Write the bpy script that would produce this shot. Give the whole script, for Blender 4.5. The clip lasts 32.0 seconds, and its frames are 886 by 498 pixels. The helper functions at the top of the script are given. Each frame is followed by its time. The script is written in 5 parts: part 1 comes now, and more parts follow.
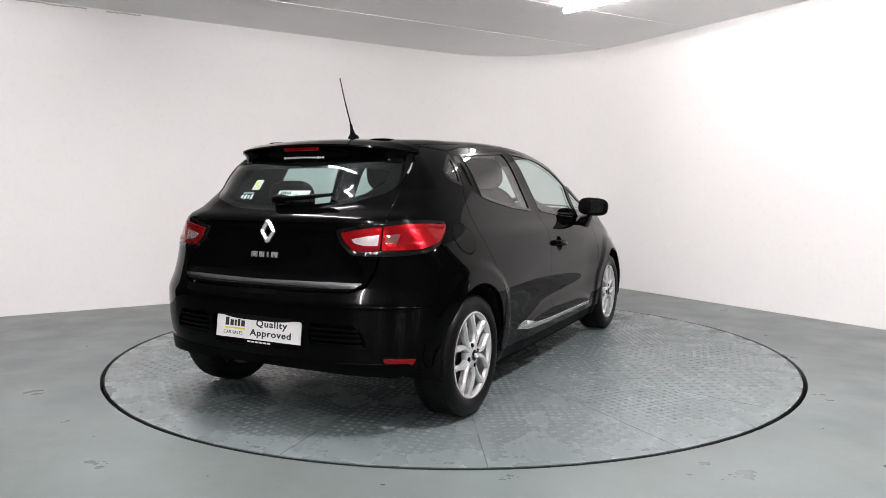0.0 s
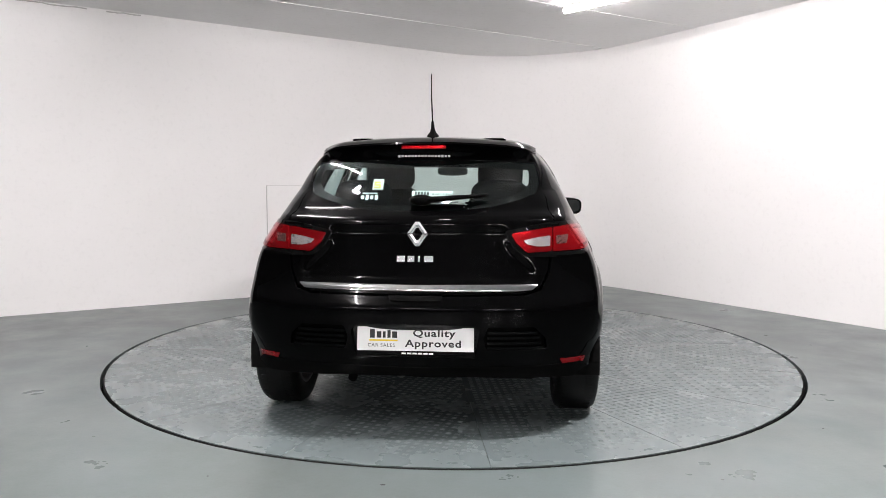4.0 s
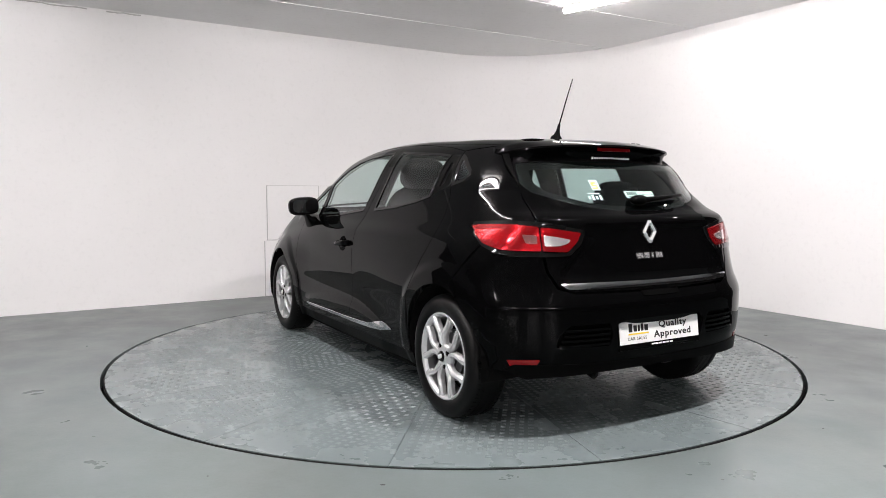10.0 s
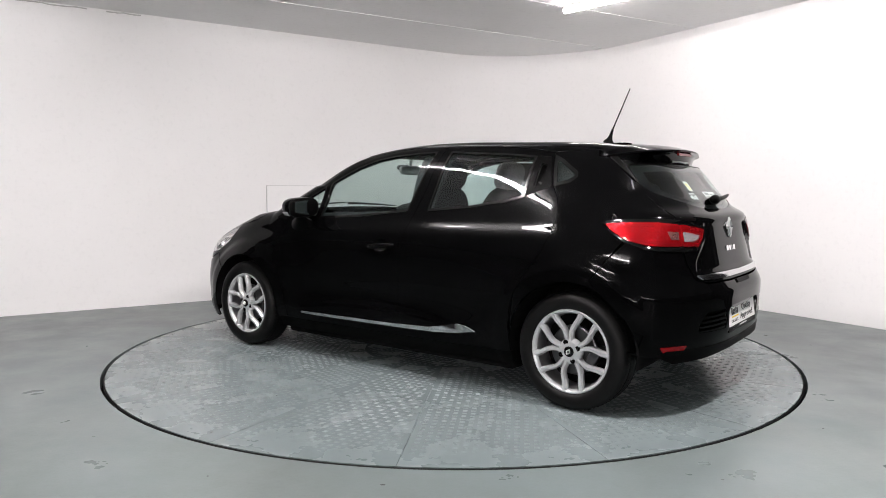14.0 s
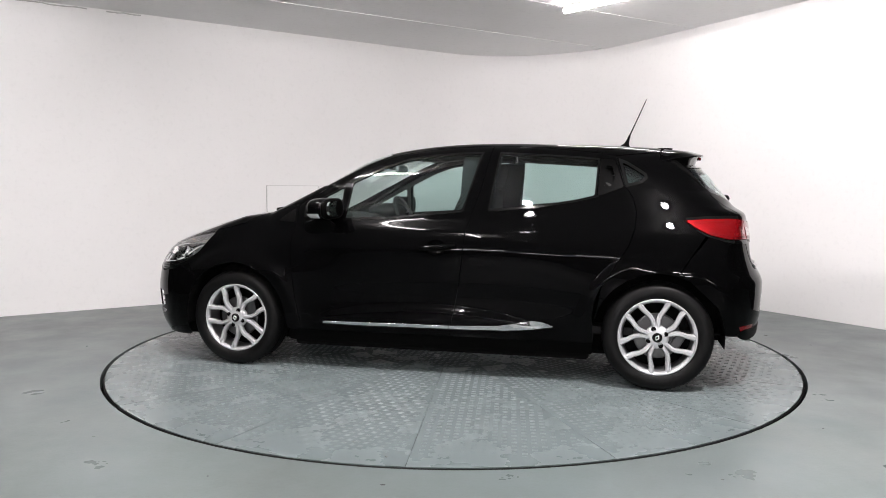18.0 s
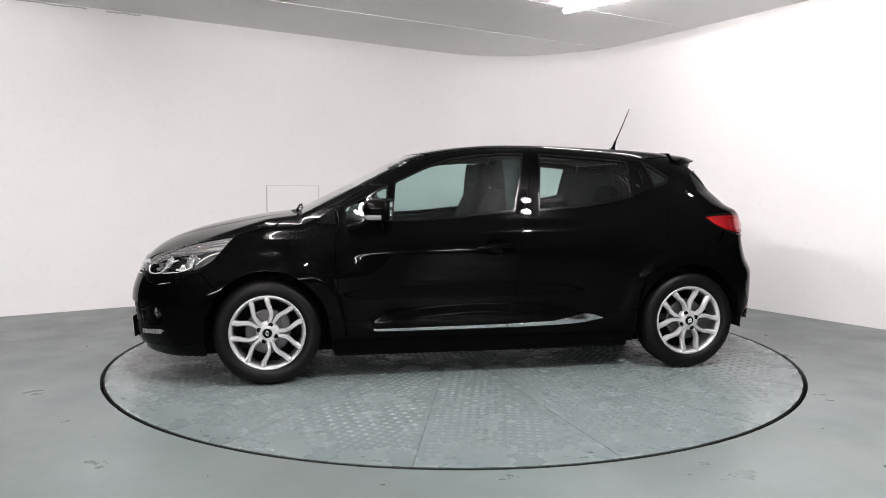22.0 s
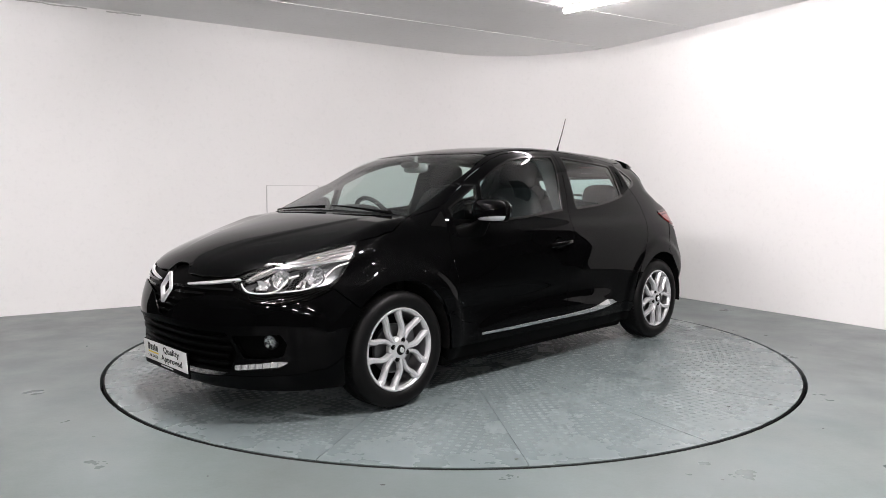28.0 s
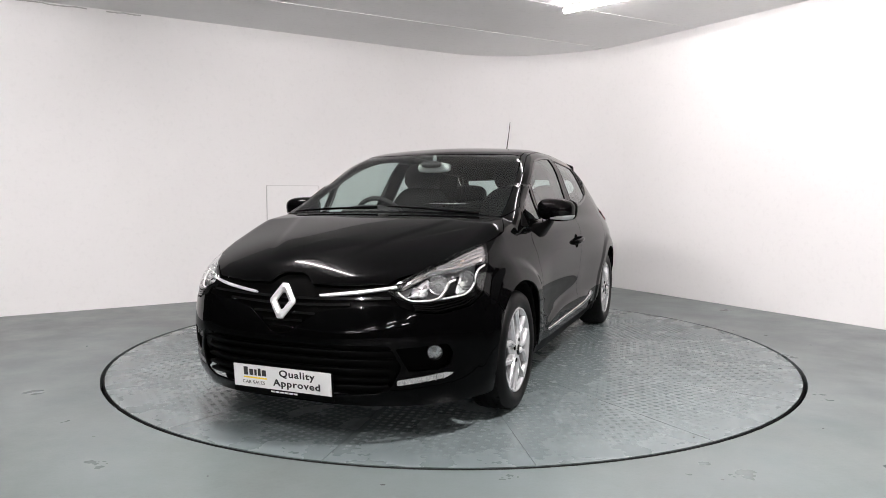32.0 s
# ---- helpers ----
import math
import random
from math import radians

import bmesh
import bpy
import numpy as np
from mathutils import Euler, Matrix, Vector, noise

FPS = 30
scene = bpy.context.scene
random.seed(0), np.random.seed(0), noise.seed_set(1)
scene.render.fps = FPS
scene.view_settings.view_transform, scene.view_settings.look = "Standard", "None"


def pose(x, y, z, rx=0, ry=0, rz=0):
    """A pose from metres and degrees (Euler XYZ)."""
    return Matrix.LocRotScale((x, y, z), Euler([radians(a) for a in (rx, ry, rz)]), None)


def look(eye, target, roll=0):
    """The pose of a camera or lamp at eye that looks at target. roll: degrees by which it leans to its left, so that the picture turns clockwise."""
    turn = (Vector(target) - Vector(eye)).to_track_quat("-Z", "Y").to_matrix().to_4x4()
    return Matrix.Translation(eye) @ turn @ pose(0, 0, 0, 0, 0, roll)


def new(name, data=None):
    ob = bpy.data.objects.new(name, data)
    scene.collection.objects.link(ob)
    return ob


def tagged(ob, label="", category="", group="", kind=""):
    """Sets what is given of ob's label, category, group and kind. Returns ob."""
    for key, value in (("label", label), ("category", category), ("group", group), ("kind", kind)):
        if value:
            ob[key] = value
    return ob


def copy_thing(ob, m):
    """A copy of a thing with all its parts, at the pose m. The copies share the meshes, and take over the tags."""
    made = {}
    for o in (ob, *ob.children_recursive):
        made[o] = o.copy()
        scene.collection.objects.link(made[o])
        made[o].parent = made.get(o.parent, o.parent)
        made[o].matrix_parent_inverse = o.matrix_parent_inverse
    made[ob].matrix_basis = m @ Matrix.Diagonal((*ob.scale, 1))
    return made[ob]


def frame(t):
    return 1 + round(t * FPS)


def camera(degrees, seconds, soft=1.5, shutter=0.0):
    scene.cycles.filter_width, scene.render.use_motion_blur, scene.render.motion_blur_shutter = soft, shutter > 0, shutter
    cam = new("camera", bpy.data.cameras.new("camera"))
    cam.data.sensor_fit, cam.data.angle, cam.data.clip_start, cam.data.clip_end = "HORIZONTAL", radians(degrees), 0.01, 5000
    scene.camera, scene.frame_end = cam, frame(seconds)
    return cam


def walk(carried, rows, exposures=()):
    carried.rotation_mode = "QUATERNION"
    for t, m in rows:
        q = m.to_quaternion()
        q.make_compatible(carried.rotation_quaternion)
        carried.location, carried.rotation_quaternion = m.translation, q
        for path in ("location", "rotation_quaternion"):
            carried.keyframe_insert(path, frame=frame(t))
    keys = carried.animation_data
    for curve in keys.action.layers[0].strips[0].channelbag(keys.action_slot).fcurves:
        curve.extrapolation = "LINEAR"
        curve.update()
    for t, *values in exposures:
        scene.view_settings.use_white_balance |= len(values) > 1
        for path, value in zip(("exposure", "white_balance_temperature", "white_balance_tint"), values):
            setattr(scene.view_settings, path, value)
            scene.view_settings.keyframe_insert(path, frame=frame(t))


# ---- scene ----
from mathutils.geometry import delaunay_2d_cdt

# ---- camera: stands still on a tripod ----
cam = camera(64.17, 32.0, soft=0.5)
CAM = look((0, -5.0232, 1.1018), (-0.0635, -0.0389, 0.7071), 0.121)
walk(cam, [(0, CAM), (32.0, CAM)])

# ---- light ----
world = bpy.data.worlds.new("hall_air")
scene.world = world
world.use_nodes = True
world.node_tree.nodes["Background"].inputs[0].default_value = (0.02, 0.02, 0.022, 1)
world.node_tree.nodes["Background"].inputs[1].default_value = 0.3
scene.view_settings.exposure = -0.45
CEILING = 2.79
# middle of each batten and its turn round z in degrees: round the turntable, then rows across the hall
TUBES = [(1.53, 0.97, -46), (-1.45, -1.25, -61), (-1.5, -4.1, 75)]
TUBES += [(x + 0.5 * k, -13.0 - 3.6 * k, 4) for k in range(2) for x in (-5.4, -1.9, 1.6, 5.0)]
# compact round lights in front of and beside the turntable
DOMES = [(1.45, -2.30), (3.25, -0.90), (-0.20, -2.45)]


# ---- materials ----
def material(name, color=(0.5, 0.5, 0.5), rough=0.5, metal=0.0, **more):
    m = bpy.data.materials.new(name)
    m.use_nodes = True
    b = m.node_tree.nodes["Principled BSDF"]
    b.inputs["Base Color"].default_value = (*color, 1)
    b.inputs["Roughness"].default_value = rough
    b.inputs["Metallic"].default_value = metal
    for k, v in more.items():
        b.inputs[k.replace("_", " ").title().replace("Ior", "IOR")].default_value = v
    return m


def nodes_of(m):
    t = m.node_tree
    return t, t.nodes["Principled BSDF"]


def noise_node(t, scale, detail=4, rough=0.55, coords="Object", stretch=None):
    c = t.nodes.new("ShaderNodeTexCoord")
    n = t.nodes.new("ShaderNodeTexNoise")
    n.inputs["Scale"].default_value, n.inputs["Detail"].default_value, n.inputs["Roughness"].default_value = scale, detail, rough
    if stretch:
        mp = t.nodes.new("ShaderNodeMapping")
        mp.inputs["Scale"].default_value = stretch
        t.links.new(c.outputs[coords], mp.inputs[0])
        t.links.new(mp.outputs[0], n.inputs["Vector"])
    else:
        t.links.new(c.outputs[coords], n.inputs["Vector"])
    return n.outputs["Fac"]


def ramp(t, fac, stops):
    r = t.nodes.new("ShaderNodeValToRGB")
    e = r.color_ramp.elements
    while len(e) < len(stops):
        e.new(0.5)
    for el, (pos, col) in zip(e, stops):
        el.position = pos
        el.color = (*col, 1) if len(col) == 3 else col
    t.links.new(fac, r.inputs[0])
    return r.outputs[0]


def mix(t, fac, a, b, mode="MIX"):
    n = t.nodes.new("ShaderNodeMix")
    n.data_type, n.blend_type = "RGBA", mode
    for sock, v in ((n.inputs[0], fac), (n.inputs[6], a), (n.inputs[7], b)):
        if isinstance(v, (int, float)):
            sock.default_value = v
        elif isinstance(v, tuple):
            sock.default_value = (*v, 1)
        else:
            t.links.new(v, sock)
    return n.outputs[2]


def bump(t, height, strength, distance, target):
    n = t.nodes.new("ShaderNodeBump")
    n.inputs["Strength"].default_value, n.inputs["Distance"].default_value = strength, distance
    t.links.new(height, n.inputs["Height"])
    t.links.new(n.outputs[0], target.inputs["Normal"])


def worn(name, color, low, rough=0.4, spots=0.0, scale=1.6, fine=40, grain=0.25, depth=0.002, vary=1.0):
    """A painted surface with wide cloudy stains, fine grain and scattered dark specks."""
    m = material(name, color, rough)
    t, b = nodes_of(m)
    cloud = ramp(t, noise_node(t, scale, 6, 0.6), [(0.32, low), (0.62, color)])
    speck = ramp(t, noise_node(t, fine, 3, 0.6), [(0.30, (0.80, 0.80, 0.80)), (0.46, (1, 1, 1))])
    col = mix(t, grain, cloud, mix(t, 1.0, cloud, speck, "MULTIPLY"))
    if spots:
        blot = ramp(t, noise_node(t, 15.0, 4, 0.6), [(0.22, (0.30, 0.28, 0.25)), (0.27, (1, 1, 1))])
        col = mix(t, spots, col, mix(t, 1.0, col, blot, "MULTIPLY"))
    t.links.new(col, b.inputs["Base Color"])
    rr = ramp(t, noise_node(t, scale * 2.3, 5, 0.6), [(0.3, (rough * (1 - 0.25 * vary),) * 3), (0.7, (min(1, rough * (1 + 0.3 * vary)),) * 3)])
    t.links.new(rr, b.inputs["Roughness"])
    bump(t, noise_node(t, fine, 4, 0.6), 0.25, depth, b)
    return m


WALL = worn("white_wall_paint", (0.89, 0.880, 0.874), (0.865, 0.856, 0.849), 0.55, 0, 0.8, 25, 0.15, 0.002)
CEIL = worn("ceiling_paint", (0.88, 0.88, 0.875), (0.85, 0.85, 0.845), 0.6, 0, 0.7, 20, 0.2, 0.001)
FLOOR = worn("grey_green_floor_paint", (0.124, 0.150, 0.150), (0.106, 0.123, 0.120), 0.34, 0.30, 0.9, 55, 0.35, 0.0015)
PLATE = worn("painted_tread_plate", (0.134, 0.161, 0.164), (0.127, 0.153, 0.156), 0.27, 0.0, 1.1, 70, 0.2, 0.0003, 0.2)
TREAD = worn("tread_bar_paint", (0.143, 0.171, 0.174), (0.135, 0.162, 0.165), 0.36, 0.0, 3.0, 80, 0.2, 0.0002, 0.2)
GAP = material("black_rubber_gap", (0.003, 0.003, 0.003), 0.9, specular_ior_level=0.05)
HALL = worn("dark_hall_wall", (0.016, 0.016, 0.017), (0.011, 0.011, 0.012), 0.7)
GROOVE = material("wall_groove", (0.55, 0.54, 0.53), 0.8)
BATTEN = material("white_batten_metal", (0.75, 0.75, 0.75), 0.4)
DOME_GLOW = material("dome_glow", (1, 1, 1), 0.4, emission_color=(1.0, 0.936, 0.942, 1), emission_strength=7600.0)
# weaker dome_glow for the other domes, cut to balance the light on the walls
DOME_DIM = material("dim_dome_glow", (1, 1, 1), 0.4, emission_color=(1.0, 0.936, 0.942, 1), emission_strength=900.0)
GLOW = material("tube_glow", (1, 1, 1), 0.4, emission_color=(1.0, 0.936, 0.942, 1), emission_strength=440.0)
# weaker tube_glow for the first batten, lowered so the right wall stays even
GLOW_DIM = material("dim_tube_glow", (1, 1, 1), 0.4, emission_color=(1.0, 0.936, 0.942, 1), emission_strength=90.0)


# ---- small builders ----
def part(name, bm, mat, parent=None, label="", smooth=False):
    me = bpy.data.meshes.new(name)
    bm.to_mesh(me)
    bm.free()
    me.materials.append(mat)
    if smooth:
        me.polygons.foreach_set("use_smooth", [True] * len(me.polygons))
    ob = new(name, me)
    if parent:
        ob.parent = parent
    if label:
        tagged(ob, label)
    return ob


def box(bm, cx, cy, cz, sx, sy, sz, bevel=0.0, m=None):
    r = bmesh.ops.create_cube(bm, size=1, matrix=(m or Matrix()) @ Matrix.Translation((cx, cy, cz)) @ Matrix.Diagonal((sx, sy, sz, 1)))
    if bevel:
        edges = list({e for v in r["verts"] for e in v.link_edges})
        bmesh.ops.bevel(bm, geom=edges, offset=bevel, segments=2, affect="EDGES", profile=0.5)
    return bm


def lathe(bm, profile, n=64, m=None, closed=False):
    """Turns (radius, along) points round the y axis."""
    m = m or Matrix()
    rings = [[bm.verts.new(m @ Vector((r * math.cos(2 * math.pi * i / n), a, r * math.sin(2 * math.pi * i / n)))) for i in range(n)] for r, a in profile]
    pairs = list(zip(rings, rings[1:])) + ([(rings[-1], rings[0])] if closed else [])
    for a, b in pairs:
        for i in range(n):
            bm.faces.new((a[i], a[(i + 1) % n], b[(i + 1) % n], b[i]))
    return bm


def tube(bm, pts, radius, n=10, taper=1.0):
    """A round rod along points; taper: the end's radius over the start's."""
    pts = [Vector(p) for p in pts]
    rings = []
    for i, p in enumerate(pts):
        d = (pts[min(i + 1, len(pts) - 1)] - pts[max(i - 1, 0)]).normalized()
        u = d.cross(Vector((0.13, 0.31, 0.94))).normalized()
        v = d.cross(u)
        r = radius * (1 + (taper - 1) * i / (len(pts) - 1))
        rings.append([bm.verts.new(p + r * (u * math.cos(2 * math.pi * k / n) + v * math.sin(2 * math.pi * k / n))) for k in range(n)])
    for a, b in zip(rings, rings[1:]):
        for k in range(n):
            bm.faces.new((a[k], a[(k + 1) % n], b[(k + 1) % n], b[k]))
    bm.faces.new(rings[0][::-1])
    bm.faces.new(rings[-1])
    return bm


def blob(bm, c, size, power=2.6, u=28, v=16, m=None, taper=0.0):
    """A rounded box: a superellipsoid of the given half sizes."""
    def sp(t, p):
        return math.copysign(abs(t) ** (2 / p), t)
    m = m or Matrix()
    rows = []
    for i in range(v + 1):
        b = -math.pi / 2 + math.pi * i / v
        row = []
        for j in range(u):
            a = 2 * math.pi * j / u
            x, y, z = sp(math.cos(b), power) * sp(math.cos(a), power), sp(math.cos(b), power) * sp(math.sin(a), power), sp(math.sin(b), power)
            k = 1 + taper * z
            row.append(bm.verts.new(m @ Vector((c[0] + size[0] * x * k, c[1] + size[1] * y * k, c[2] + size[2] * z))))
        rows.append(row)
    for a, b in zip(rows, rows[1:]):
        for j in range(u):
            bm.faces.new((a[j], a[(j + 1) % u], b[(j + 1) % u], b[j]))
    bmesh.ops.remove_doubles(bm, verts=rows[0] + rows[-1], dist=1e-6)
    return bm


# ---- the room: a bay with a curved white wall, open to a dark hall behind the camera ----
WALL_LINE = [(-4.62, 0.72), (-1.4, 2.821), (-0.62, 3.33), (0.0, 3.72)] + [(0.32, 3.85), (0.66, 3.895), (1.02, 3.83), (1.36, 3.70), (1.66, 3.52), (1.92, 3.25)] + [(2.20, 2.83), (2.50, 2.349), (3.84, 0.20)]
R_TABLE, R_PIT = 2.258, 2.284


def wall_along(name, line, mat, thick=0.2, top=CEILING):
    bm = bmesh.new()
    pts = [Vector(p) for p in line]
    rows = []
    for i, p in enumerate(pts):
        d = (pts[min(i + 1, len(pts) - 1)] - pts[max(i - 1, 0)]).normalized()
        n = Vector((-d.y, d.x)) * thick
        rows.append([bm.verts.new((*q, z)) for q, z in ((p, 0), (p, top), (p + n, top), (p + n, 0))])
    for a, b in zip(rows, rows[1:]):
        for k in range(4):
            bm.faces.new((a[k], b[k], b[(k + 1) % 4], a[(k + 1) % 4]))
    bm.faces.new(rows[0])
    bm.faces.new(rows[-1][::-1])
    bmesh.ops.recalc_face_normals(bm, faces=bm.faces)
    return tagged(part(name, bm, mat, smooth=False), kind="structure")


def smooth_line(line, step=0.06):
    """Catmull-Rom through the line's points."""
    p = [Vector(line[0]) * 2 - Vector(line[1])] + [Vector(q) for q in line] + [Vector(line[-1]) * 2 - Vector(line[-2])]
    out = []
    for a, b, c, d in zip(p, p[1:], p[2:], p[3:]):
        n = max(2, int((c - b).length / step)) if (c - b).length < 1.2 else 10
        for k in range(n):
            t = k / n
            out.append(0.5 * ((2 * b) + (c - a) * t + (2 * a - 5 * b + 4 * c - d) * t * t + (3 * b - a - 3 * c + d) * t ** 3))
    return out + [p[-2]]


def build_room():
    w = wall_along("wall_north", smooth_line(WALL_LINE), WALL)
    tagged(w, "curved white painted studio wall with faint roller marks", "wall")
    me = w.data
    me.polygons.foreach_set("use_smooth", [True] * len(me.polygons))
    me.set_sharp_from_angle(angle=radians(30))
    for nm, line in (("wall_west", [(-4.62, 0.70), (-9.0, 0.70), (-9.0, -20.0)]), ("wall_east", [(8.5, -20.0), (8.5, 0.18), (3.86, 0.18)]),
                     ("wall_south", [(-9.2, -20.0), (8.7, -20.0)][::-1])):
        tagged(wall_along(nm, line if nm != "wall_west" else line[::-1], HALL), "dark painted wall of the hall", "wall")
    # floor: one sheet with a round pit for the turntable
    bm = bmesh.new()
    n = 192
    rings = []
    for r, z in ((R_PIT, -0.08), (R_PIT, 0.0), (2.36, 0.0), (2.9, 0.0), (4.2, 0.0), (7.0, 0.0), (14.0, 0.0), (24.0, 0.0)):
        rings.append([bm.verts.new((r * math.cos(2 * math.pi * i / n), r * math.sin(2 * math.pi * i / n), z)) for i in range(n)])
    for a, b in zip(rings, rings[1:]):
        for i in range(n):
            bm.faces.new((a[i], b[i], b[(i + 1) % n], a[(i + 1) % n]))
    tagged(part("floor", bm, FLOOR), "grey-green painted concrete floor with scuffs and chips", "floor", kind="structure")
    bm = bmesh.new()
    bmesh.ops.create_circle(bm, cap_ends=True, segments=96, radius=R_PIT + 0.05, matrix=Matrix.Translation((0, 0, -0.08)))
    tagged(part("pit_floor", bm, GAP), "black bottom of the turntable pit", "floor", kind="structure")
    bm = bmesh.new()
    box(bm, 0, -8, CEILING + 0.1, 24, 28, 0.2)
    ceiling = tagged(part("ceiling", bm, CEIL), "pale grey flat ceiling with fine joints", "ceiling", kind="structure")
    # ceiling joints: two raised cover strips
    for (ax, ay), (bx, by) in (((-6.2, -1.46), (1.802, 3.413)), ((-1.9, -0.15), (2.479, 2.395))):
        bm = bmesh.new()
        d = Vector((bx - ax, by - ay))
        m = Matrix.Translation(((ax + bx) / 2, (ay + by) / 2, CEILING - 0.003)) @ Matrix.Rotation(math.atan2(d.y, d.x), 4, "Z")
        box(bm, 0, 0, 0, d.length, 0.018, 0.006, 0.001, m)
        tagged(part("ceiling_strip", bm, CEIL), "thin pale joint strip on the ceiling", "trim", kind="structure")


def build_tubes():
    first = None
    for x, y, turn in TUBES:
        m = pose(x, y, CEILING, 0, 0, turn)
        if first is None:
            first = tagged(new("ceiling_light"), "slim white batten light with a glowing tube on the ceiling", "ceiling light", "ceiling lights")
            bm = bmesh.new()
            box(bm, 0, 0, -0.012, 1.44, 0.044, 0.024, 0.004)
            part("housing", bm, BATTEN, first)
            bm = bmesh.new()
            rows = [[bm.verts.new((x, 0.025 * math.cos(math.pi * k / 10), -0.048 - 0.025 * math.sin(math.pi * k / 10))) for k in range(20)] for x in (-0.745, 0.745)]
            for k in range(20):
                bm.faces.new((rows[0][k], rows[0][(k + 1) % 20], rows[1][(k + 1) % 20], rows[1][k]))
            bm.faces.new(rows[0])
            bm.faces.new(rows[1][::-1])
            bmesh.ops.recalc_face_normals(bm, faces=bm.faces)
            part("tube", bm, GLOW_DIM, first, "glowing white tube")
            bright_tube = bpy.data.meshes["tube"].copy()
            bright_tube.materials[0] = GLOW
            for sx in (-0.752, 0.752):
                bm = bmesh.new()
                blob(bm, (sx, 0, -0.048), (0.012, 0.0245, 0.0245), 2.2, 18, 10)
                part("end_cap", bm, BATTEN, first, smooth=True)
            first.matrix_basis = m
        else:
            light = copy_thing(first, m)
            for o in light.children:
                if o.name.startswith("tube"):
                    o.data = bright_tube


def build_domes():
    first = None
    for x, y in DOMES:
        m = pose(x, y, CEILING)
        if first is None:
            first = tagged(new("ceiling_light"), "round white dome light glowing on the ceiling", "ceiling light", "ceiling dome lights")
            bm = bmesh.new()
            lathe(bm, [(0.062, -0.002), (0.062, -0.022), (0.052, -0.026), (0.047, -0.018)], 40, Matrix.Rotation(radians(90), 4, "X"))
            part("ring", bm, BATTEN, first)
            bm = bmesh.new()
            lathe(bm, [(0.048 * math.cos(k * math.pi / 16), -0.020 - 0.022 * math.sin(k * math.pi / 16)) for k in range(8)] + [(0.001, -0.042)], 32, Matrix.Rotation(radians(90), 4, "X"))
            part("dome", bm, DOME_GLOW, first, "glowing white dome", smooth=True)
            dim_dome = bpy.data.meshes["dome"].copy()
            dim_dome.materials[0] = DOME_DIM
            first.matrix_basis = m
        else:
            light = copy_thing(first, m)
            for o in light.children:
                if o.name.startswith("dome") and (x, y) != DOMES[0]:
                    o.data = dim_dome


build_room()
build_tubes()
build_domes()


# ---- wall hatch: two flush panels outlined by narrow grooves ----
def build_hatch():
    a, b = Vector((-4.62, 0.72)), Vector((-0.62, 3.33))
    d = (b - a).normalized()
    turn = math.degrees(math.atan2(d.y, d.x))
    hatch = tagged(new("wall_hatch"), "flush white access panel outlined by narrow grooves in the wall", "access panel")
    hatch.matrix_basis = pose(-2.005, 2.42, 0, 0, 0, turn)
    for nm, cx, cz, sx, sz in (("panel", 0.343, 0.889, 0.574, 0.572), ("panel", 0.329, 0.298, 0.608, 0.588), ("panel", 0.93, 0.889, 0.584, 0.572), ("panel", 0.945, 0.298, 0.612, 0.588)):
        bm = bmesh.new()
        box(bm, cx, -0.004, cz, sx, 0.014, sz, 0.002)
        part(nm, bm, WALL, hatch)
    bm = bmesh.new()
    for cx, cz, sx, sz in ((0.053, 0.889, 0.008, 0.58), (0.634, 0.889, 0.006, 0.58), (0.343, 1.177, 0.58, 0.004), (0.93, 1.177, 0.60, 0.003), (0.343, 0.599, 0.60, 0.007), (0.022, 0.298, 0.006, 0.59), (0.637, 0.298, 0.005, 0.59)):
        box(bm, cx, 0.004, cz, sx, 0.02, sz)
    part("groove", bm, GROOVE, hatch, "dark narrow groove")


build_hatch()


# ---- loose chips on the floor, filler along the wall's top ----
CHIP = worn("dark_paint_chip", (0.035, 0.034, 0.032), (0.02, 0.02, 0.02), 0.7)
TAN = worn("tan_rust_chip", (0.16, 0.12, 0.08), (0.10, 0.075, 0.05), 0.8)


def build_chips():
    rnd = random.Random(11)
    for x, y, r, mat, label in ((-0.26, -2.43, 0.012, CHIP, "dark flake of paint on the floor"), (-0.33, -2.58, 0.022, TAN, "tan chip of bare concrete dust on the floor"),
                                (-1.62, -1.92, 0.007, CHIP, "dark flake of paint on the floor"), (-0.95, -2.36, 0.006, CHIP, "dark flake of paint on the floor"),
                                (1.05, -2.36, 0.008, CHIP, "dark flake of paint on the floor"), (1.75, -1.75, 0.007, CHIP, "dark flake of paint on the floor"),
                                (2.45, 0.45, 0.018, CHIP, "dark flake of paint on the floor"), (2.62, 0.10, 0.014, CHIP, "dark flake of paint on the floor")):
        bm = bmesh.new()
        n = 9
        ring = [bm.verts.new((x + r * (0.6 + 0.6 * rnd.random()) * math.cos(6.283 * k / n), y + 0.6 * r * (0.6 + 0.6 * rnd.random()) * math.sin(6.283 * k / n), 0.0004)) for k in range(n)]
        top = bm.verts.new((x, y, 0.0025))
        for k in range(n):
            bm.faces.new((ring[k], ring[(k + 1) % n], top))
        tagged(part("paint_chip", bm, mat), label, "paint chip", "paint chips on the floor")


def build_filler():
    rnd = random.Random(4)
    a, d = Vector((-4.62, 0.72)), Vector((4.0, 2.61)).normalized()
    n = Vector((d.y, -d.x))
    for f0, f1 in ((0.42, 0.75), (0.82, 1.55), (1.68, 2.02)):
        bm = bmesh.new()
        pts = []
        k = f0
        while k < f1:
            p = a + d * k + n * 0.004
            pts.append((p.x, p.y, CEILING - 0.010 - 0.010 * rnd.random()))
            k += 0.05
        tube(bm, pts, 0.0055, 6)
        tagged(part("ceiling_filler", bm, GROOVE), "rough grey bead of filler below the ceiling", "trim", kind="structure")


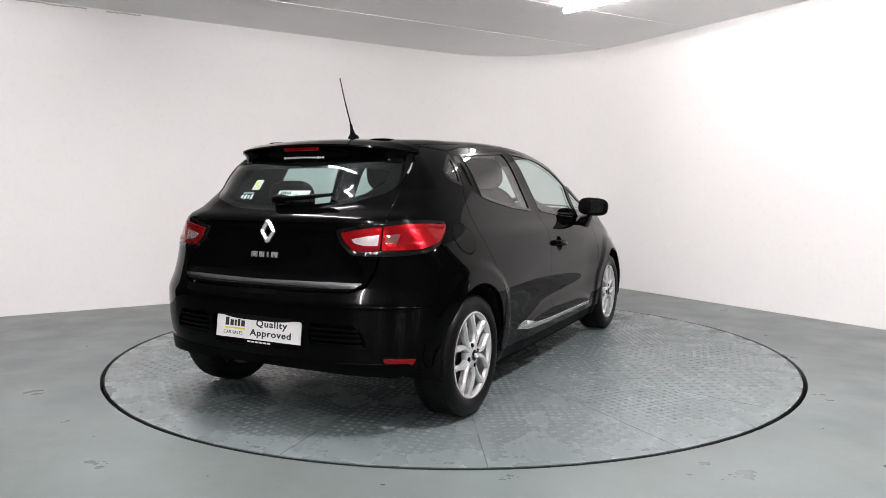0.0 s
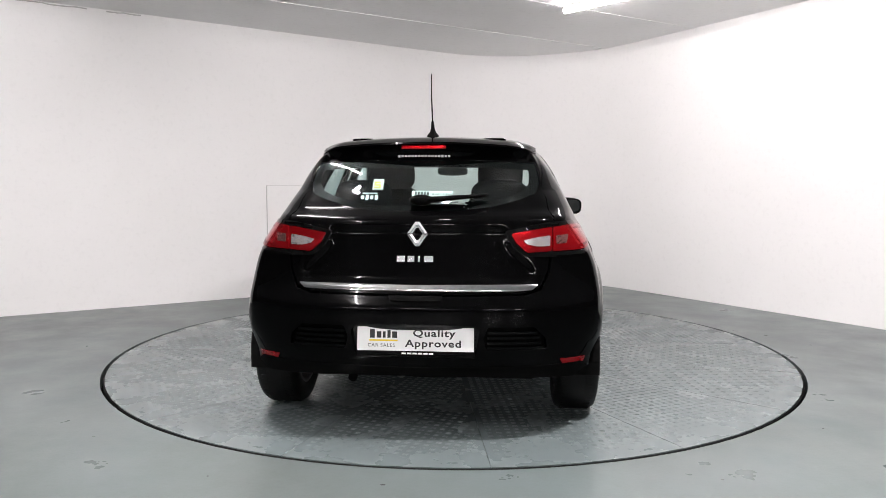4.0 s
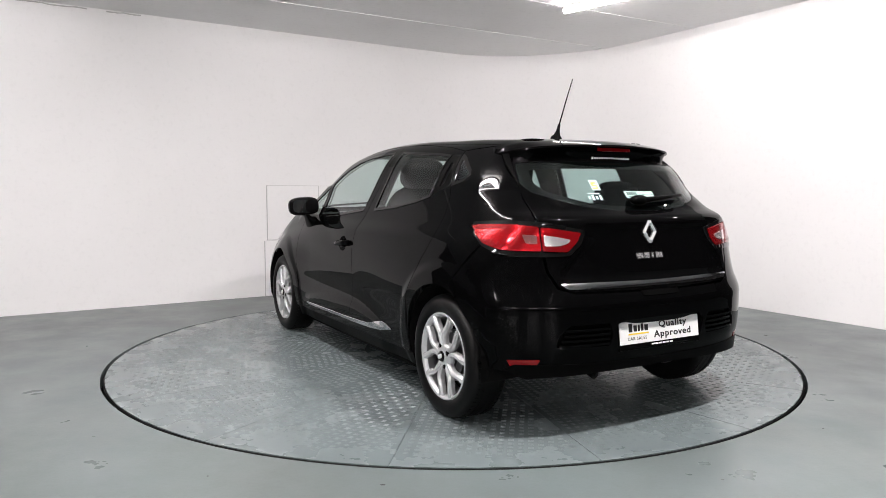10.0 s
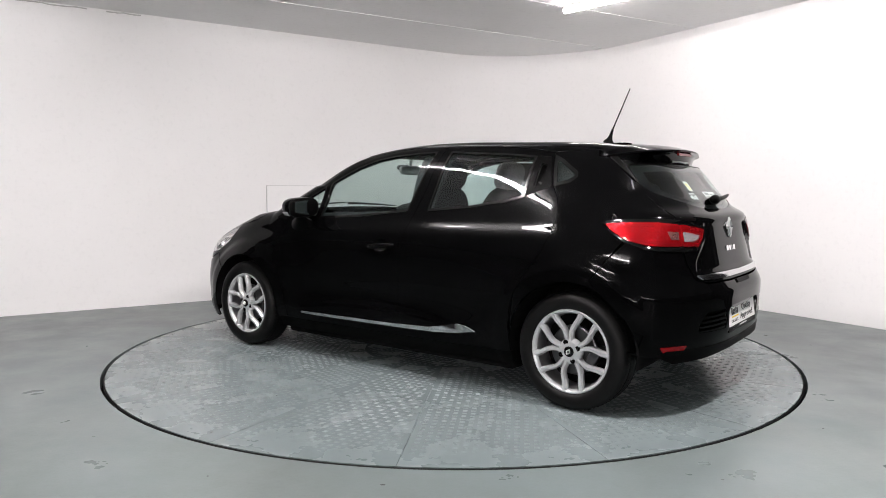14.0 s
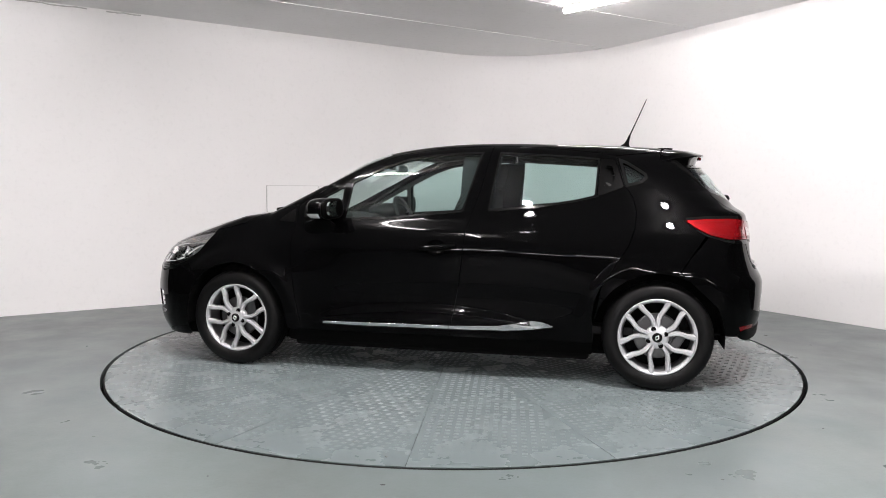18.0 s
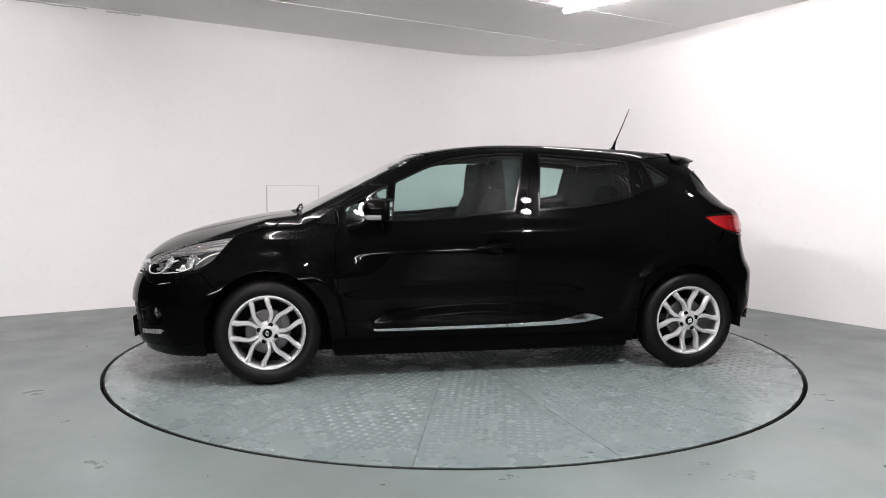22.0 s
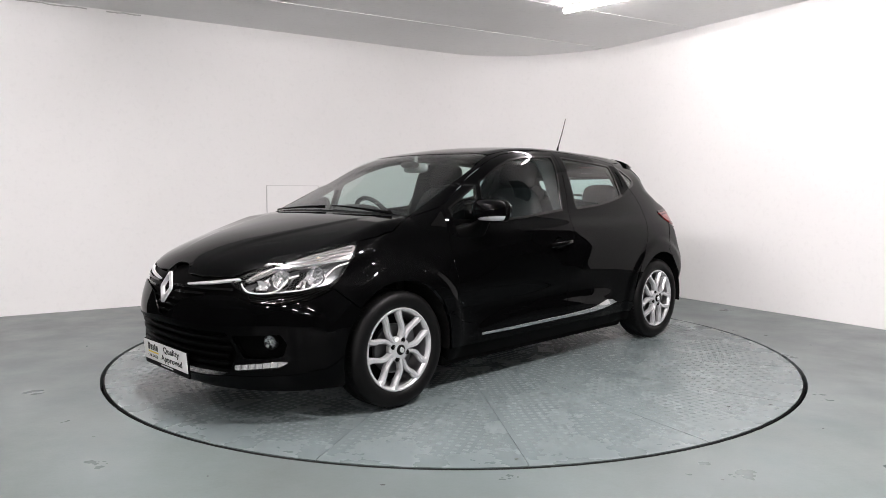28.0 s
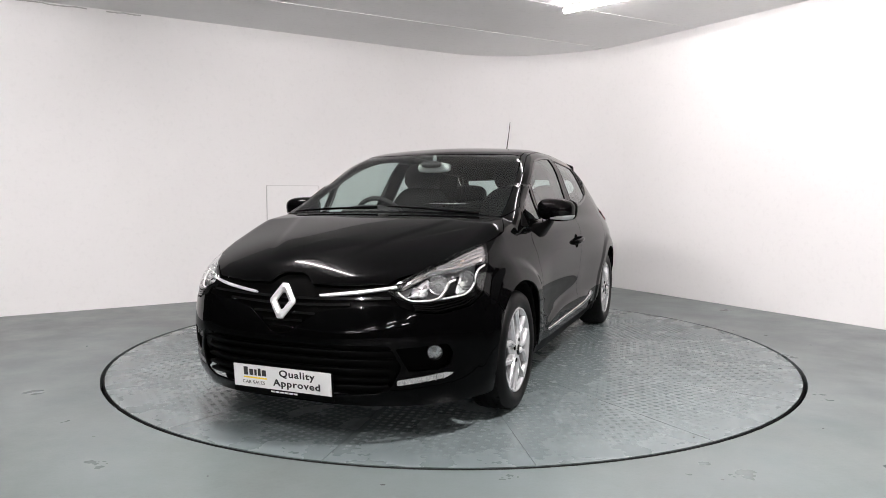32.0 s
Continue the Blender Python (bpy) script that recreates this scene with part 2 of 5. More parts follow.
build_chips()
build_filler()


# ---- turntable ----
def build_turntable():
    table = tagged(new("turntable"), "round turntable of grey-green painted tread plates with a black rim gap", "turntable")
    bm = bmesh.new()
    bmesh.ops.create_cone(bm, cap_ends=True, segments=160, radius1=R_TABLE - 0.01, radius2=R_TABLE - 0.01, depth=0.03, matrix=Matrix.Translation((0, 0, -0.022)))
    part("base_disc", bm, GAP, table)
    rnd = random.Random(5)
    step = radians(22.5)
    r0, gap = 0.62, 0.0011
    bm = bmesh.new()
    n = 12
    lo, hi = [], []
    for r, row in ((r0, lo), (R_TABLE, hi)):
        g = gap / r
        for i in range(n + 1):
            a = g + (step - 2 * g) * i / n
            row.append((r * math.cos(a), r * math.sin(a)))
    top = [[bm.verts.new((x, y, 0.0)) for x, y in row] for row in (lo, hi)]
    bot = [[bm.verts.new((x, y, -0.007)) for x, y in row] for row in (lo, hi)]
    for i in range(n):
        bm.faces.new((top[0][i], top[1][i], top[1][i + 1], top[0][i + 1]))
        bm.faces.new((bot[1][i], bot[1][i + 1], top[1][i + 1], top[1][i]))
        bm.faces.new((bot[0][i + 1], bot[0][i], top[0][i], top[0][i + 1]))
    for i in (0, n):
        f = (bot[0][i], bot[1][i], top[1][i], top[0][i])
        bm.faces.new(f if i == 0 else f[::-1])
    plate_mesh = bpy.data.meshes.new("plate")
    bm.to_mesh(plate_mesh)
    bm.free()
    plate_mesh.materials.append(PLATE)
    verts, faces = [], []

    def bar(x, y, turn, length, wide, high):
        c, s = math.cos(turn), math.sin(turn)
        k = len(verts)
        for u, v, z in ((-1, -0.5, 0), (0, -1, 0), (1, -0.5, 0), (1, 0.5, 0), (0, 1, 0), (-1, 0.5, 0), (-0.8, 0, 1), (0.8, 0, 1), (0, -0.5, 1), (0, 0.5, 1)):
            px, py = u * length / 2, v * wide / 2
            verts.append((x + c * px - s * py, y + s * px + c * py, z * high + 0.0002))
        faces.extend([tuple(k + q for q in f) for f in ((6, 8, 7, 9), (0, 1, 8, 6), (1, 2, 7, 8), (2, 3, 7), (3, 4, 9, 7), (4, 5, 6, 9), (5, 0, 6))])

    # five-bar tread: groups of five short bars, every second group turned
    pitch = 0.044
    for i in range(0, 53):
        for j in range(-2, 22):
            cx, cy = i * pitch, j * pitch
            turned = (i + j) % 2
            for b in range(5):
                o = (b - 2) * 0.0052
                x, y = (cx + o, cy) if turned else (cx, cy + o)
                r, a = math.hypot(x, y), math.atan2(y, x)
                if not (r0 + 0.03 < r < R_TABLE - 0.03) or a < 0.03 / r or a > step - 0.03 / r:
                    continue
                wear = min(1.0, max(0.0, (2.16 + 0.10 * noise.noise((x * 2.3, y * 2.3, 3.0)) - r) / 0.40))
                if wear < 0.08:
                    continue
                bar(x, y, math.pi / 2 if turned else 0.0, 0.025, 0.0047, 0.0008 * (0.25 + 0.75 * wear) * (0.85 + 0.3 * rnd.random()))
    bars_mesh = bpy.data.meshes.new("tread")
    bars_mesh.from_pydata(verts, [], faces)
    bars_mesh.materials.append(TREAD)
    for k in range(16):
        p = new("plate", plate_mesh)
        p.parent = table
        p.matrix_basis = pose(0, 0, 0, 0, 0, 8.1 + 22.5 * k)
        q = tagged(new("tread", bars_mesh), kind="stuff")
        q.parent = p
    bm = bmesh.new()
    bmesh.ops.create_cone(bm, cap_ends=True, segments=64, radius1=r0 - 0.002, radius2=r0 - 0.002, depth=0.007, matrix=Matrix.Translation((0, 0, -0.0036)))
    centre = part("centre_plate", bm, PLATE, table)
    verts, faces = [], []
    for i in range(-14, 15):
        for j in range(-14, 15):
            for b in range(5):
                o = (b - 2) * 0.0052
                x, y = (i * pitch + o, j * pitch) if (i + j) % 2 else (i * pitch, j * pitch + o)
                if math.hypot(x, y) < r0 - 0.03:
                    bar(x, y, math.pi / 2 if (i + j) % 2 else 0.0, 0.025, 0.0047, 0.0008)
    bars_mesh = bpy.data.meshes.new("tread")
    bars_mesh.from_pydata(verts, [], faces)
    bars_mesh.materials.append(TREAD)
    tagged(new("tread", bars_mesh), kind="stuff").parent = centre
    for x, y in ((0.021, 1.577), (-0.013, 2.019), (-0.21, 2.152), (-0.46, 0.927), (1.337, 1.719)):
        bm = bmesh.new()
        box(bm, 0, 0, 0.0012, 0.016, 0.007, 0.0018, 0, pose(x, y, 0.0006, 0, 0, 40 * x + 70 * y))
        bmesh.ops.subdivide_edges(bm, edges=bm.edges, cuts=1)
        for v in bm.verts:
            v.co += Vector((rnd.uniform(-0.0025, 0.0025), rnd.uniform(-0.002, 0.002), 0))
        part("paint_chip", bm, CHIP, table, "dark flake of paint on the plates")
    bm = bmesh.new()
    lathe(bm, [(R_TABLE - 0.006, -0.03), (R_TABLE + 0.010, -0.03), (R_TABLE + 0.010, -0.006), (R_TABLE + 0.001, -0.004)], 192, Matrix.Rotation(radians(90), 4, "X"))
    part("rim", bm, GAP, table, "black rubber rim")
    return table


turntable = build_turntable()

# ---- the car's outer skin as one smooth field: x forward, y left, z up, from the ground under the wheelbase's middle ----
def spline(xs, ys):
    """A smooth curve through points with increasing xs (monotone cubic), flat beyond the ends' slope."""
    xs, ys = np.asarray(xs, float), np.asarray(ys, float)
    d = np.diff(ys) / np.diff(xs)
    m = np.concatenate([[d[0]], np.where(d[1:] * d[:-1] > 0, 2 * d[1:] * d[:-1] / (d[1:] + d[:-1] + 1e-12), 0.5 * (d[1:] + d[:-1]) * 0.35), [d[-1]]])
    def at(x):
        x = np.asarray(x, float)
        i = np.clip(np.searchsorted(xs, x) - 1, 0, len(xs) - 2)
        h = xs[i + 1] - xs[i]
        t = (x - xs[i]) / h
        c = np.clip(t, 0, 1)
        v = (2*c**3 - 3*c**2 + 1)*ys[i] + (c**3 - 2*c**2 + c)*h*m[i] + (-2*c**3 + 3*c**2)*ys[i+1] + (c**3 - c**2)*h*m[i+1]
        return v + np.where(t < 0, t*h*m[i], 0) + np.where(t > 1, (t - 1)*h*m[i+1], 0)
    return at

def soft_spline(xs, ys):
    """A natural cubic through points: curvature runs on smoothly, straight beyond the ends."""
    xs, ys = np.asarray(xs, float), np.asarray(ys, float)
    n, h = len(xs), np.diff(xs)
    A, r = np.eye(n), np.zeros(n)
    for i in range(1, n - 1):
        A[i, i - 1:i + 2] = h[i - 1], 2 * (h[i - 1] + h[i]), h[i]
        r[i] = 6 * ((ys[i + 1] - ys[i]) / h[i] - (ys[i] - ys[i - 1]) / h[i - 1])
    m = np.linalg.solve(A, r)
    s0 = (ys[1] - ys[0]) / h[0] - h[0] * m[1] / 6
    s1 = (ys[-1] - ys[-2]) / h[-1] + h[-1] * m[-2] / 6

    def at(x):
        x = np.asarray(x, float)
        i = np.clip(np.searchsorted(xs, x) - 1, 0, n - 2)
        c = np.clip(x, xs[0], xs[-1])
        a, b = xs[i + 1] - c, c - xs[i]
        v = (m[i] * a**3 + m[i + 1] * b**3) / (6 * h[i]) + (ys[i] / h[i] - m[i] * h[i] / 6) * a + (ys[i + 1] / h[i] - m[i + 1] * h[i] / 6) * b
        return v + np.minimum(x - xs[0], 0) * s0 + np.maximum(x - xs[-1], 0) * s1
    return at

# half width of the body at (x, z)
WIDTH_Z = (0.16, 0.28, 0.36, 0.46, 0.60, 0.74, 0.86, 0.95, 1.08, 1.22, 1.36, 1.48)
WIDTH_X = (2.20, 1.70, 1.30, 0.60, -0.30, -1.00, -1.40, -1.75, -2.05)
WIDTH = (
    spline(WIDTH_Z, (0.776, 0.792, 0.783, 0.762, 0.742, 0.710, 0.685, 0.671, 0.643, 0.601, 0.550, 0.499)),
    spline(WIDTH_Z, (0.797, 0.826, 0.832, 0.825, 0.798, 0.738, 0.718, 0.709, 0.670, 0.623, 0.572, 0.520)),
    spline(WIDTH_Z, (0.808, 0.842, 0.855, 0.869, 0.869, 0.813, 0.759, 0.743, 0.698, 0.652, 0.598, 0.551)),
    spline(WIDTH_Z, (0.793, 0.828, 0.836, 0.831, 0.845, 0.843, 0.814, 0.768, 0.709, 0.667, 0.612, 0.556)),
    spline(WIDTH_Z, (0.788, 0.826, 0.834, 0.830, 0.846, 0.854, 0.834, 0.781, 0.725, 0.666, 0.603, 0.549)),
    spline(WIDTH_Z, (0.785, 0.823, 0.838, 0.851, 0.866, 0.858, 0.826, 0.779, 0.716, 0.646, 0.569, 0.514)),
    spline(WIDTH_Z, (0.781, 0.817, 0.837, 0.856, 0.863, 0.845, 0.802, 0.752, 0.681, 0.597, 0.507, 0.460)),
    spline(WIDTH_Z, (0.768, 0.784, 0.789, 0.816, 0.819, 0.796, 0.752, 0.684, 0.602, 0.522, 0.450, 0.410)),
    spline(WIDTH_Z, (0.745, 0.761, 0.774, 0.780, 0.784, 0.767, 0.709, 0.620, 0.538, 0.478, 0.433, 0.391)),
)
NOSE = soft_spline((.16, .24, .34, .45, .56, .66, .73, .80, .95), (2.092, 2.143, 2.158, 2.169, 2.154, 2.131, 2.108, 2.069, 1.962))
TAIL = spline((.18, .26, .33, .42, .54, .595, .635, .68, .76, .90, .98, 1.03, 1.075, 1.15, 1.23, 1.30, 1.36, 1.44),
              (-1.835, -1.892, -1.902, -1.920, -1.925, -1.925, -1.908, -1.884, -1.860, -1.834, -1.819, -1.753, -1.724, -1.664, -1.603, -1.538, -1.481, -1.410))
ROOF = soft_spline((-1.75, -1.60, -1.42, -1.30, -1.10, -0.91, -0.72, -0.52, -0.32, -0.13, 0.0, .15, .30, .45, .65, .85, 1.0, 1.2, 1.5),
              (1.354, 1.360, 1.381, 1.388, 1.402, 1.411, 1.418, 1.426, 1.429, 1.427, 1.420, 1.406, 1.383, 1.345, 1.246, 1.143, 1.068, 0.968, 0.818))
HOOD = soft_spline((.4, .8, 1.05, 1.2, 1.4, 1.6, 1.8, 1.9, 2.0, 2.08, 2.16), (1.060, 1.031, 1.005, 0.987, 0.956, 0.916, 0.865, 0.830, 0.780, 0.712, 0.600))

# tail plan (2), glass plan, nose plan, hood crown (2), roof crown
COEF = (0.452, -0.031, 1.088, 0.756, 0.054, 0.329, 0.091)

def smax(a, b, k):
    h = np.clip(0.5 + 0.5*(a - b)/k, 0, 1)
    return b + (a - b)*h + k*h*(1 - h)

def width(x, z):
    x = np.clip(x, WIDTH_X[-1], WIDTH_X[0])
    xs = np.array(WIDTH_X)[::-1]
    rows = np.stack([w(z) for w in WIDTH[::-1]])
    i = np.clip(np.searchsorted(xs, x) - 1, 0, len(xs) - 2)
    j = np.arange(len(x))
    g = lambda n: rows[np.clip(n, 0, len(xs) - 1), j]
    X = lambda n: xs[np.clip(n, 0, len(xs) - 1)]
    a, b, h = g(i), g(i + 1), xs[i + 1] - xs[i]
    ma = np.where(i > 0, (b - g(i - 1))/(xs[i + 1] - X(i - 1)), (b - a)/h)
    mb = np.where(i < len(xs) - 2, (g(i + 2) - a)/np.maximum(X(i + 2) - xs[i], 1e-6), (b - a)/h)
    t = (x - xs[i])/h
    return (2*t**3 - 3*t*t + 1)*a + (t**3 - 2*t*t + t)*h*ma + (-2*t**3 + 3*t*t)*b + (t**3 - t*t)*h*mb

def body(P):
    """Below zero inside the car's outer skin. P: n x 3, x forward, y left, z up from the ground."""
    x, y, z = P[:, 0], np.abs(P[:, 1]), P[:, 2]
    side = y - width(x, z)
    for xc in (1.2945, -1.2945):
        r = np.hypot(x - xc, z - 0.31)
        t = np.clip((0.475 - r)/0.062, 0, 1)
        side = side - 0.011*t*t*(3 - 2*t)
    # sweep along the lower doors: a step that rises and falls with x
    u = np.clip((0.80 - x)/1.50, 0, 1)
    h = np.sin(np.pi*u)
    t = np.clip((0.315 + 0.105*h**0.8 - z)/0.055 + 0.5, 0, 1)
    side = side - 0.011*np.clip(3*h, 0, 1)*t*t*(3 - 2*t)
    glass = np.clip((z - 1.0)/0.12, 0, 1)
    tail = TAIL(z) + (1 - glass)*COEF[0]*y**3.5 + glass*(COEF[1]*y**2 + COEF[2]*y**3.5) - x
    nose = x - NOSE(z) + COEF[3]*y**3.0
    hood = z - HOOD(x) + COEF[4]*y**2 + np.clip(x - 1.3, 0, 1)*COEF[5]*y**2
    roof = z - ROOF(x) + COEF[6]*y**2
    top = np.minimum(hood, roof)*0.8
    f = smax(side, nose*0.9, 0.10)
    f = smax(f, tail*0.9, 0.09 - 0.05*np.clip((z - 0.42)/0.08, 0, 1)*np.clip((0.88 - z)/0.06, 0, 1))
    f = smax(f, top, np.where(z > 1.15, 0.13, 0.085))
    return f

def skin(o, d, far=2.6):
    """Where rays from inside the body leave it, and the normals there."""
    lo, hi = np.zeros(len(o)), np.full(len(o), far)
    for _ in range(34):
        m = 0.5*(lo + hi)
        s = body(o + m[:, None]*d) < 0
        lo, hi = np.where(s, m, lo), np.where(s, hi, m)
    p = o + lo[:, None]*d
    return p, normals(p)

def normals(p):
    e, n = 0.004, np.zeros_like(p)
    for k in range(3):
        q = np.zeros(3); q[k] = e
        n[:, k] = body(p + q) - body(p - q)
    return n/np.linalg.norm(n, axis=1)[:, None]


def rays(proj, uv, s=1):
    """Rays from inside the car through the coordinates of a chart: side (x, z), hoop (x, degrees), top (x, y), front and rear (degrees, z)."""
    u, v = uv[:, 0], uv[:, 1]
    o, d = np.zeros((len(u), 3)), np.zeros((len(u), 3))
    if proj == "side":
        o[:, 0], o[:, 2], d[:, 1] = u, v, s
    elif proj == "hoop":
        o[:, 0], o[:, 2], d[:, 1], d[:, 2] = u, 0.9, s * np.cos(np.radians(v)), np.sin(np.radians(v))
    elif proj == "top":
        o[:, 0], o[:, 1], o[:, 2], d[:, 2] = u, s * v, 0.5, 1
    else:
        w = 1 if proj == "front" else -1
        o[:, 0], o[:, 2], d[:, 0], d[:, 1] = w, v, w * np.cos(np.radians(u)), s * np.sin(np.radians(u))
    return o, d


def on_skin(pts, proj, s=1):
    return skin(*rays(proj, np.array(pts, float), s))


def chart(pts, a, b):
    """Outline points of chart a, as coordinates of chart b."""
    p, _ = on_skin(pts, a)
    x, y, z = p.T
    if b == "side":
        q = (x, z)
    elif b == "hoop":
        q = (x, np.degrees(np.arctan2(z - 0.9, y)))
    elif b == "top":
        q = (x, y)
    else:
        w = 1 if b == "front" else -1
        q = (np.degrees(np.arctan2(y, w * x - 1)), z)
    return [tuple(r) for r in np.stack(q, 1)]


SCALE = {"side": (1, 1), "hoop": (1, 1 / 85), "top": (1, 1), "front": (1 / 57, 1), "rear": (1 / 60, 1)}


def both(half, proj):
    """A whole outline from its left half, which runs from the middle line to the middle line."""
    m = (lambda p: (p[0], -p[1])) if proj == "top" else (lambda p: (p[0], 180 - p[1])) if proj == "hoop" else (lambda p: (-p[0], p[1]))
    return list(half) + [m(p) for p in reversed(half) if abs(m(p)[0] - p[0]) + abs(m(p)[1] - p[1]) > 1e-6]


def inside(q, poly):
    x, y = q[:, 0], q[:, 1]
    r = np.zeros(len(q), bool)
    for (ax, ay), (bx, by) in zip(poly, np.roll(poly, -1, 0)):
        c = (ay > y) != (by > y)
        r ^= c & (x < (bx - ax) * (y - ay) / (by - ay + 1e-12) + ax)
    return r


def shrink(poly, d):
    """Moves an outline's edges inwards by d."""
    p = np.array(poly, float)
    area = np.sum(p[:, 0] * np.roll(p[:, 1], -1) - p[:, 1] * np.roll(p[:, 0], -1))
    e = np.roll(p, -1, 0) - p
    e /= np.linalg.norm(e, axis=1)[:, None] + 1e-12
    n = np.stack([-e[:, 1], e[:, 0]], 1) * (1 if area > 0 else -1)
    b = n + np.roll(n, 1, 0)
    b /= np.maximum(np.sum(b * b, 1)[:, None] / 2, 0.35)
    return p + d * b


def rounded(poly, step, soft=0.0):
    """The outline with points every step; soft: the corners' rounding length."""
    p = [Vector(q) for q in poly]
    if soft:
        out = []
        for i, b in enumerate(p):
            a, c = p[i - 1], p[(i + 1) % len(p)]
            u, w = a - b, c - b
            if u.length < 1e-9 or w.length < 1e-9:
                continue
            k1, k2 = min(soft, u.length * 0.45), min(soft, w.length * 0.45)
            q, r = b + u.normalized() * k1, b + w.normalized() * k2
            out += [q, q.lerp(b, 0.33).lerp(b.lerp(r, 0.33), 0.33), q.lerp(b, 0.67).lerp(b.lerp(r, 0.67), 0.67), r]
        p = out
    out = []
    for a, b in zip(p, p[1:] + p[:1]):
        n = max(1, int(math.ceil((b - a).length / step)))
        out += [a.lerp(b, k / n) for k in range(n)]
    return np.array([(q.x, q.y) for q in out])


def patch(name, proj, poly, mat, parent, s=1, holes=(), off=0.0, thick=0.010, step=0.04, gap=0.002, soft=0.006, label="", depth=None):
    """A panel cut out of the skin: its outline in a chart, with holes, lifted by off, its edges turned in by thick."""
    k = np.array(SCALE[proj])
    loops = [rounded(shrink(np.array(poly) * k, gap), step * 0.6, soft)] + [rounded(shrink(np.array(h) * k, -gap * 0.5), step * 0.6, soft * 2) for h in holes]
    lo, hi = loops[0].min(0), loops[0].max(0)
    gx, gy = np.meshgrid(np.arange(lo[0] + step / 2, hi[0], step), np.arange(lo[1] + step / 2, hi[1], step * 0.87))
    gx[::2] += step / 2
    grid = np.stack([gx.ravel(), gy.ravel()], 1)
    keep = inside(grid, loops[0])
    for h in loops[1:]:
        keep &= ~inside(grid, h)
    grid = grid[keep]
    edge = np.concatenate(loops)
    near = np.min(np.linalg.norm(grid[:, None] - edge[None], axis=2), axis=1) if len(grid) else np.zeros(0)
    grid = grid[near > step * 0.35]
    pts = np.concatenate([edge, grid])
    cons, base = [], 0
    for l in loops:
        cons += [(base + i, base + (i + 1) % len(l)) for i in range(len(l))]
        base += len(l)
    v2, _, tris, *_ = delaunay_2d_cdt([Vector(q) for q in pts], cons, [], 0, 1e-6)
    v2 = np.array([(q.x, q.y) for q in v2])
    tris = np.array([t for t in tris if len(t) == 3])
    mid = v2[tris].mean(1)
    ok = inside(mid, loops[0])
    for h in loops[1:]:
        ok &= ~inside(mid, h)
    tris = tris[ok]
    p, n = on_skin(v2 / k, proj, s)
    p = p + n * off
    if depth:
        p = p + n * np.array([depth(a, b) for a, b in v2 / k])[:, None]
    a, b, c = p[tris[:, 0]], p[tris[:, 1]], p[tris[:, 2]]
    flip = np.sum(np.cross(b - a, c - a) * n[tris[:, 0]], axis=1) < 0
    tris[flip] = tris[flip][:, ::-1]
    if depth:
        a, b, c = p[tris[:, 0]], p[tris[:, 1]], p[tris[:, 2]]
        g = np.cross(b - a, c - a)
        n = np.zeros_like(p)
        for i in range(3):
            np.add.at(n, tris[:, i], g)
        n /= np.linalg.norm(n, axis=1)[:, None] + 1e-12
    faces = [tuple(t) for t in tris.tolist()]
    verts, norms = p.tolist(), n.tolist()
    if thick:
        half = {}
        for t in faces:
            for i in range(3):
                half[(t[i], t[(i + 1) % 3])] = 1
        rim = [(i, j) for (i, j) in half if (j, i) not in half]
        for i, j in rim:
            d = p[j] - p[i]
            out = np.cross(d, n[i])
            out = out / (np.linalg.norm(out) + 1e-9)
            m = len(verts)
            for q, lift in ((i, 0.0), (j, 0.0), (j, thick), (i, thick)):
                verts.append((p[q] - n[q] * lift).tolist())
                norms.append((out * 0.6 + n[q] * 0.8).tolist() if lift == 0.0 else out.tolist())
            faces.append((m, m + 3, m + 2, m + 1))
    me = bpy.data.meshes.new(name)
    me.from_pydata(verts, [], faces)
    me.polygons.foreach_set("use_smooth", [True] * len(me.polygons))
    me.normals_split_custom_set_from_vertices(norms)
    me.materials.append(mat)
    ob = new(name, me)
    ob.parent = parent
    if label:
        tagged(ob, label)
    return ob


def arch(xc, a0, a1, r=0.352, n=14):
    """Points of a wheel arch in the side chart, from angle a0 to a1 in degrees."""
    return [(xc + r * math.cos(radians(a0 + (a1 - a0) * i / n)), 0.31 + r * math.sin(radians(a0 + (a1 - a0) * i / n))) for i in range(n + 1)]


def smooth3(pts, n=6):
    p = [pts[0] * 2 - pts[1]] + list(pts) + [pts[-1] * 2 - pts[-2]]
    out = []
    for a, b, c, d in zip(p, p[1:], p[2:], p[3:]):
        for k in range(n):
            t = k / n
            out.append(0.5 * ((2 * b) + (c - a) * t + (2 * a - 5 * b + 4 * c - d) * t * t + (3 * b - a - 3 * c + d) * t ** 3))
    return out + [pts[-1]]


# ---- car materials ----
PAINT = material("black_car_paint", (0.0011, 0.0011, 0.0012), 0.35, 0.0, specular_ior_level=0.0, coat_weight=1.0, coat_roughness=0.006, coat_ior=1.155)
TRIM = material("black_plastic_trim", (0.0014, 0.0014, 0.0014), 0.40, specular_ior_level=0.03)
GLOSS = material("gloss_black_trim", (0.0022, 0.0022, 0.0022), 0.06, specular_ior_level=0.32)
RUBBER = material("black_tyre_rubber", (0.0030, 0.0030, 0.0030), 0.46, specular_ior_level=0.14)
tt, bb = nodes_of(RUBBER)
bump(tt, noise_node(tt, 160, 3), 0.3, 0.001, bb)
DARK = material("dark_underbody", (0.004, 0.004, 0.004), 0.9, specular_ior_level=0.05)
ALLOY = material("silver_alloy_paint", (0.60, 0.605, 0.615), 0.24, 0.55)
# alloy with the shade behind the spokes put into its colour
BARREL = material("shaded_alloy_barrel", (0.16, 0.16, 0.165), 0.4, 0.6)
STEEL = material("brushed_steel", (0.10, 0.10, 0.103), 0.38, 1.0)
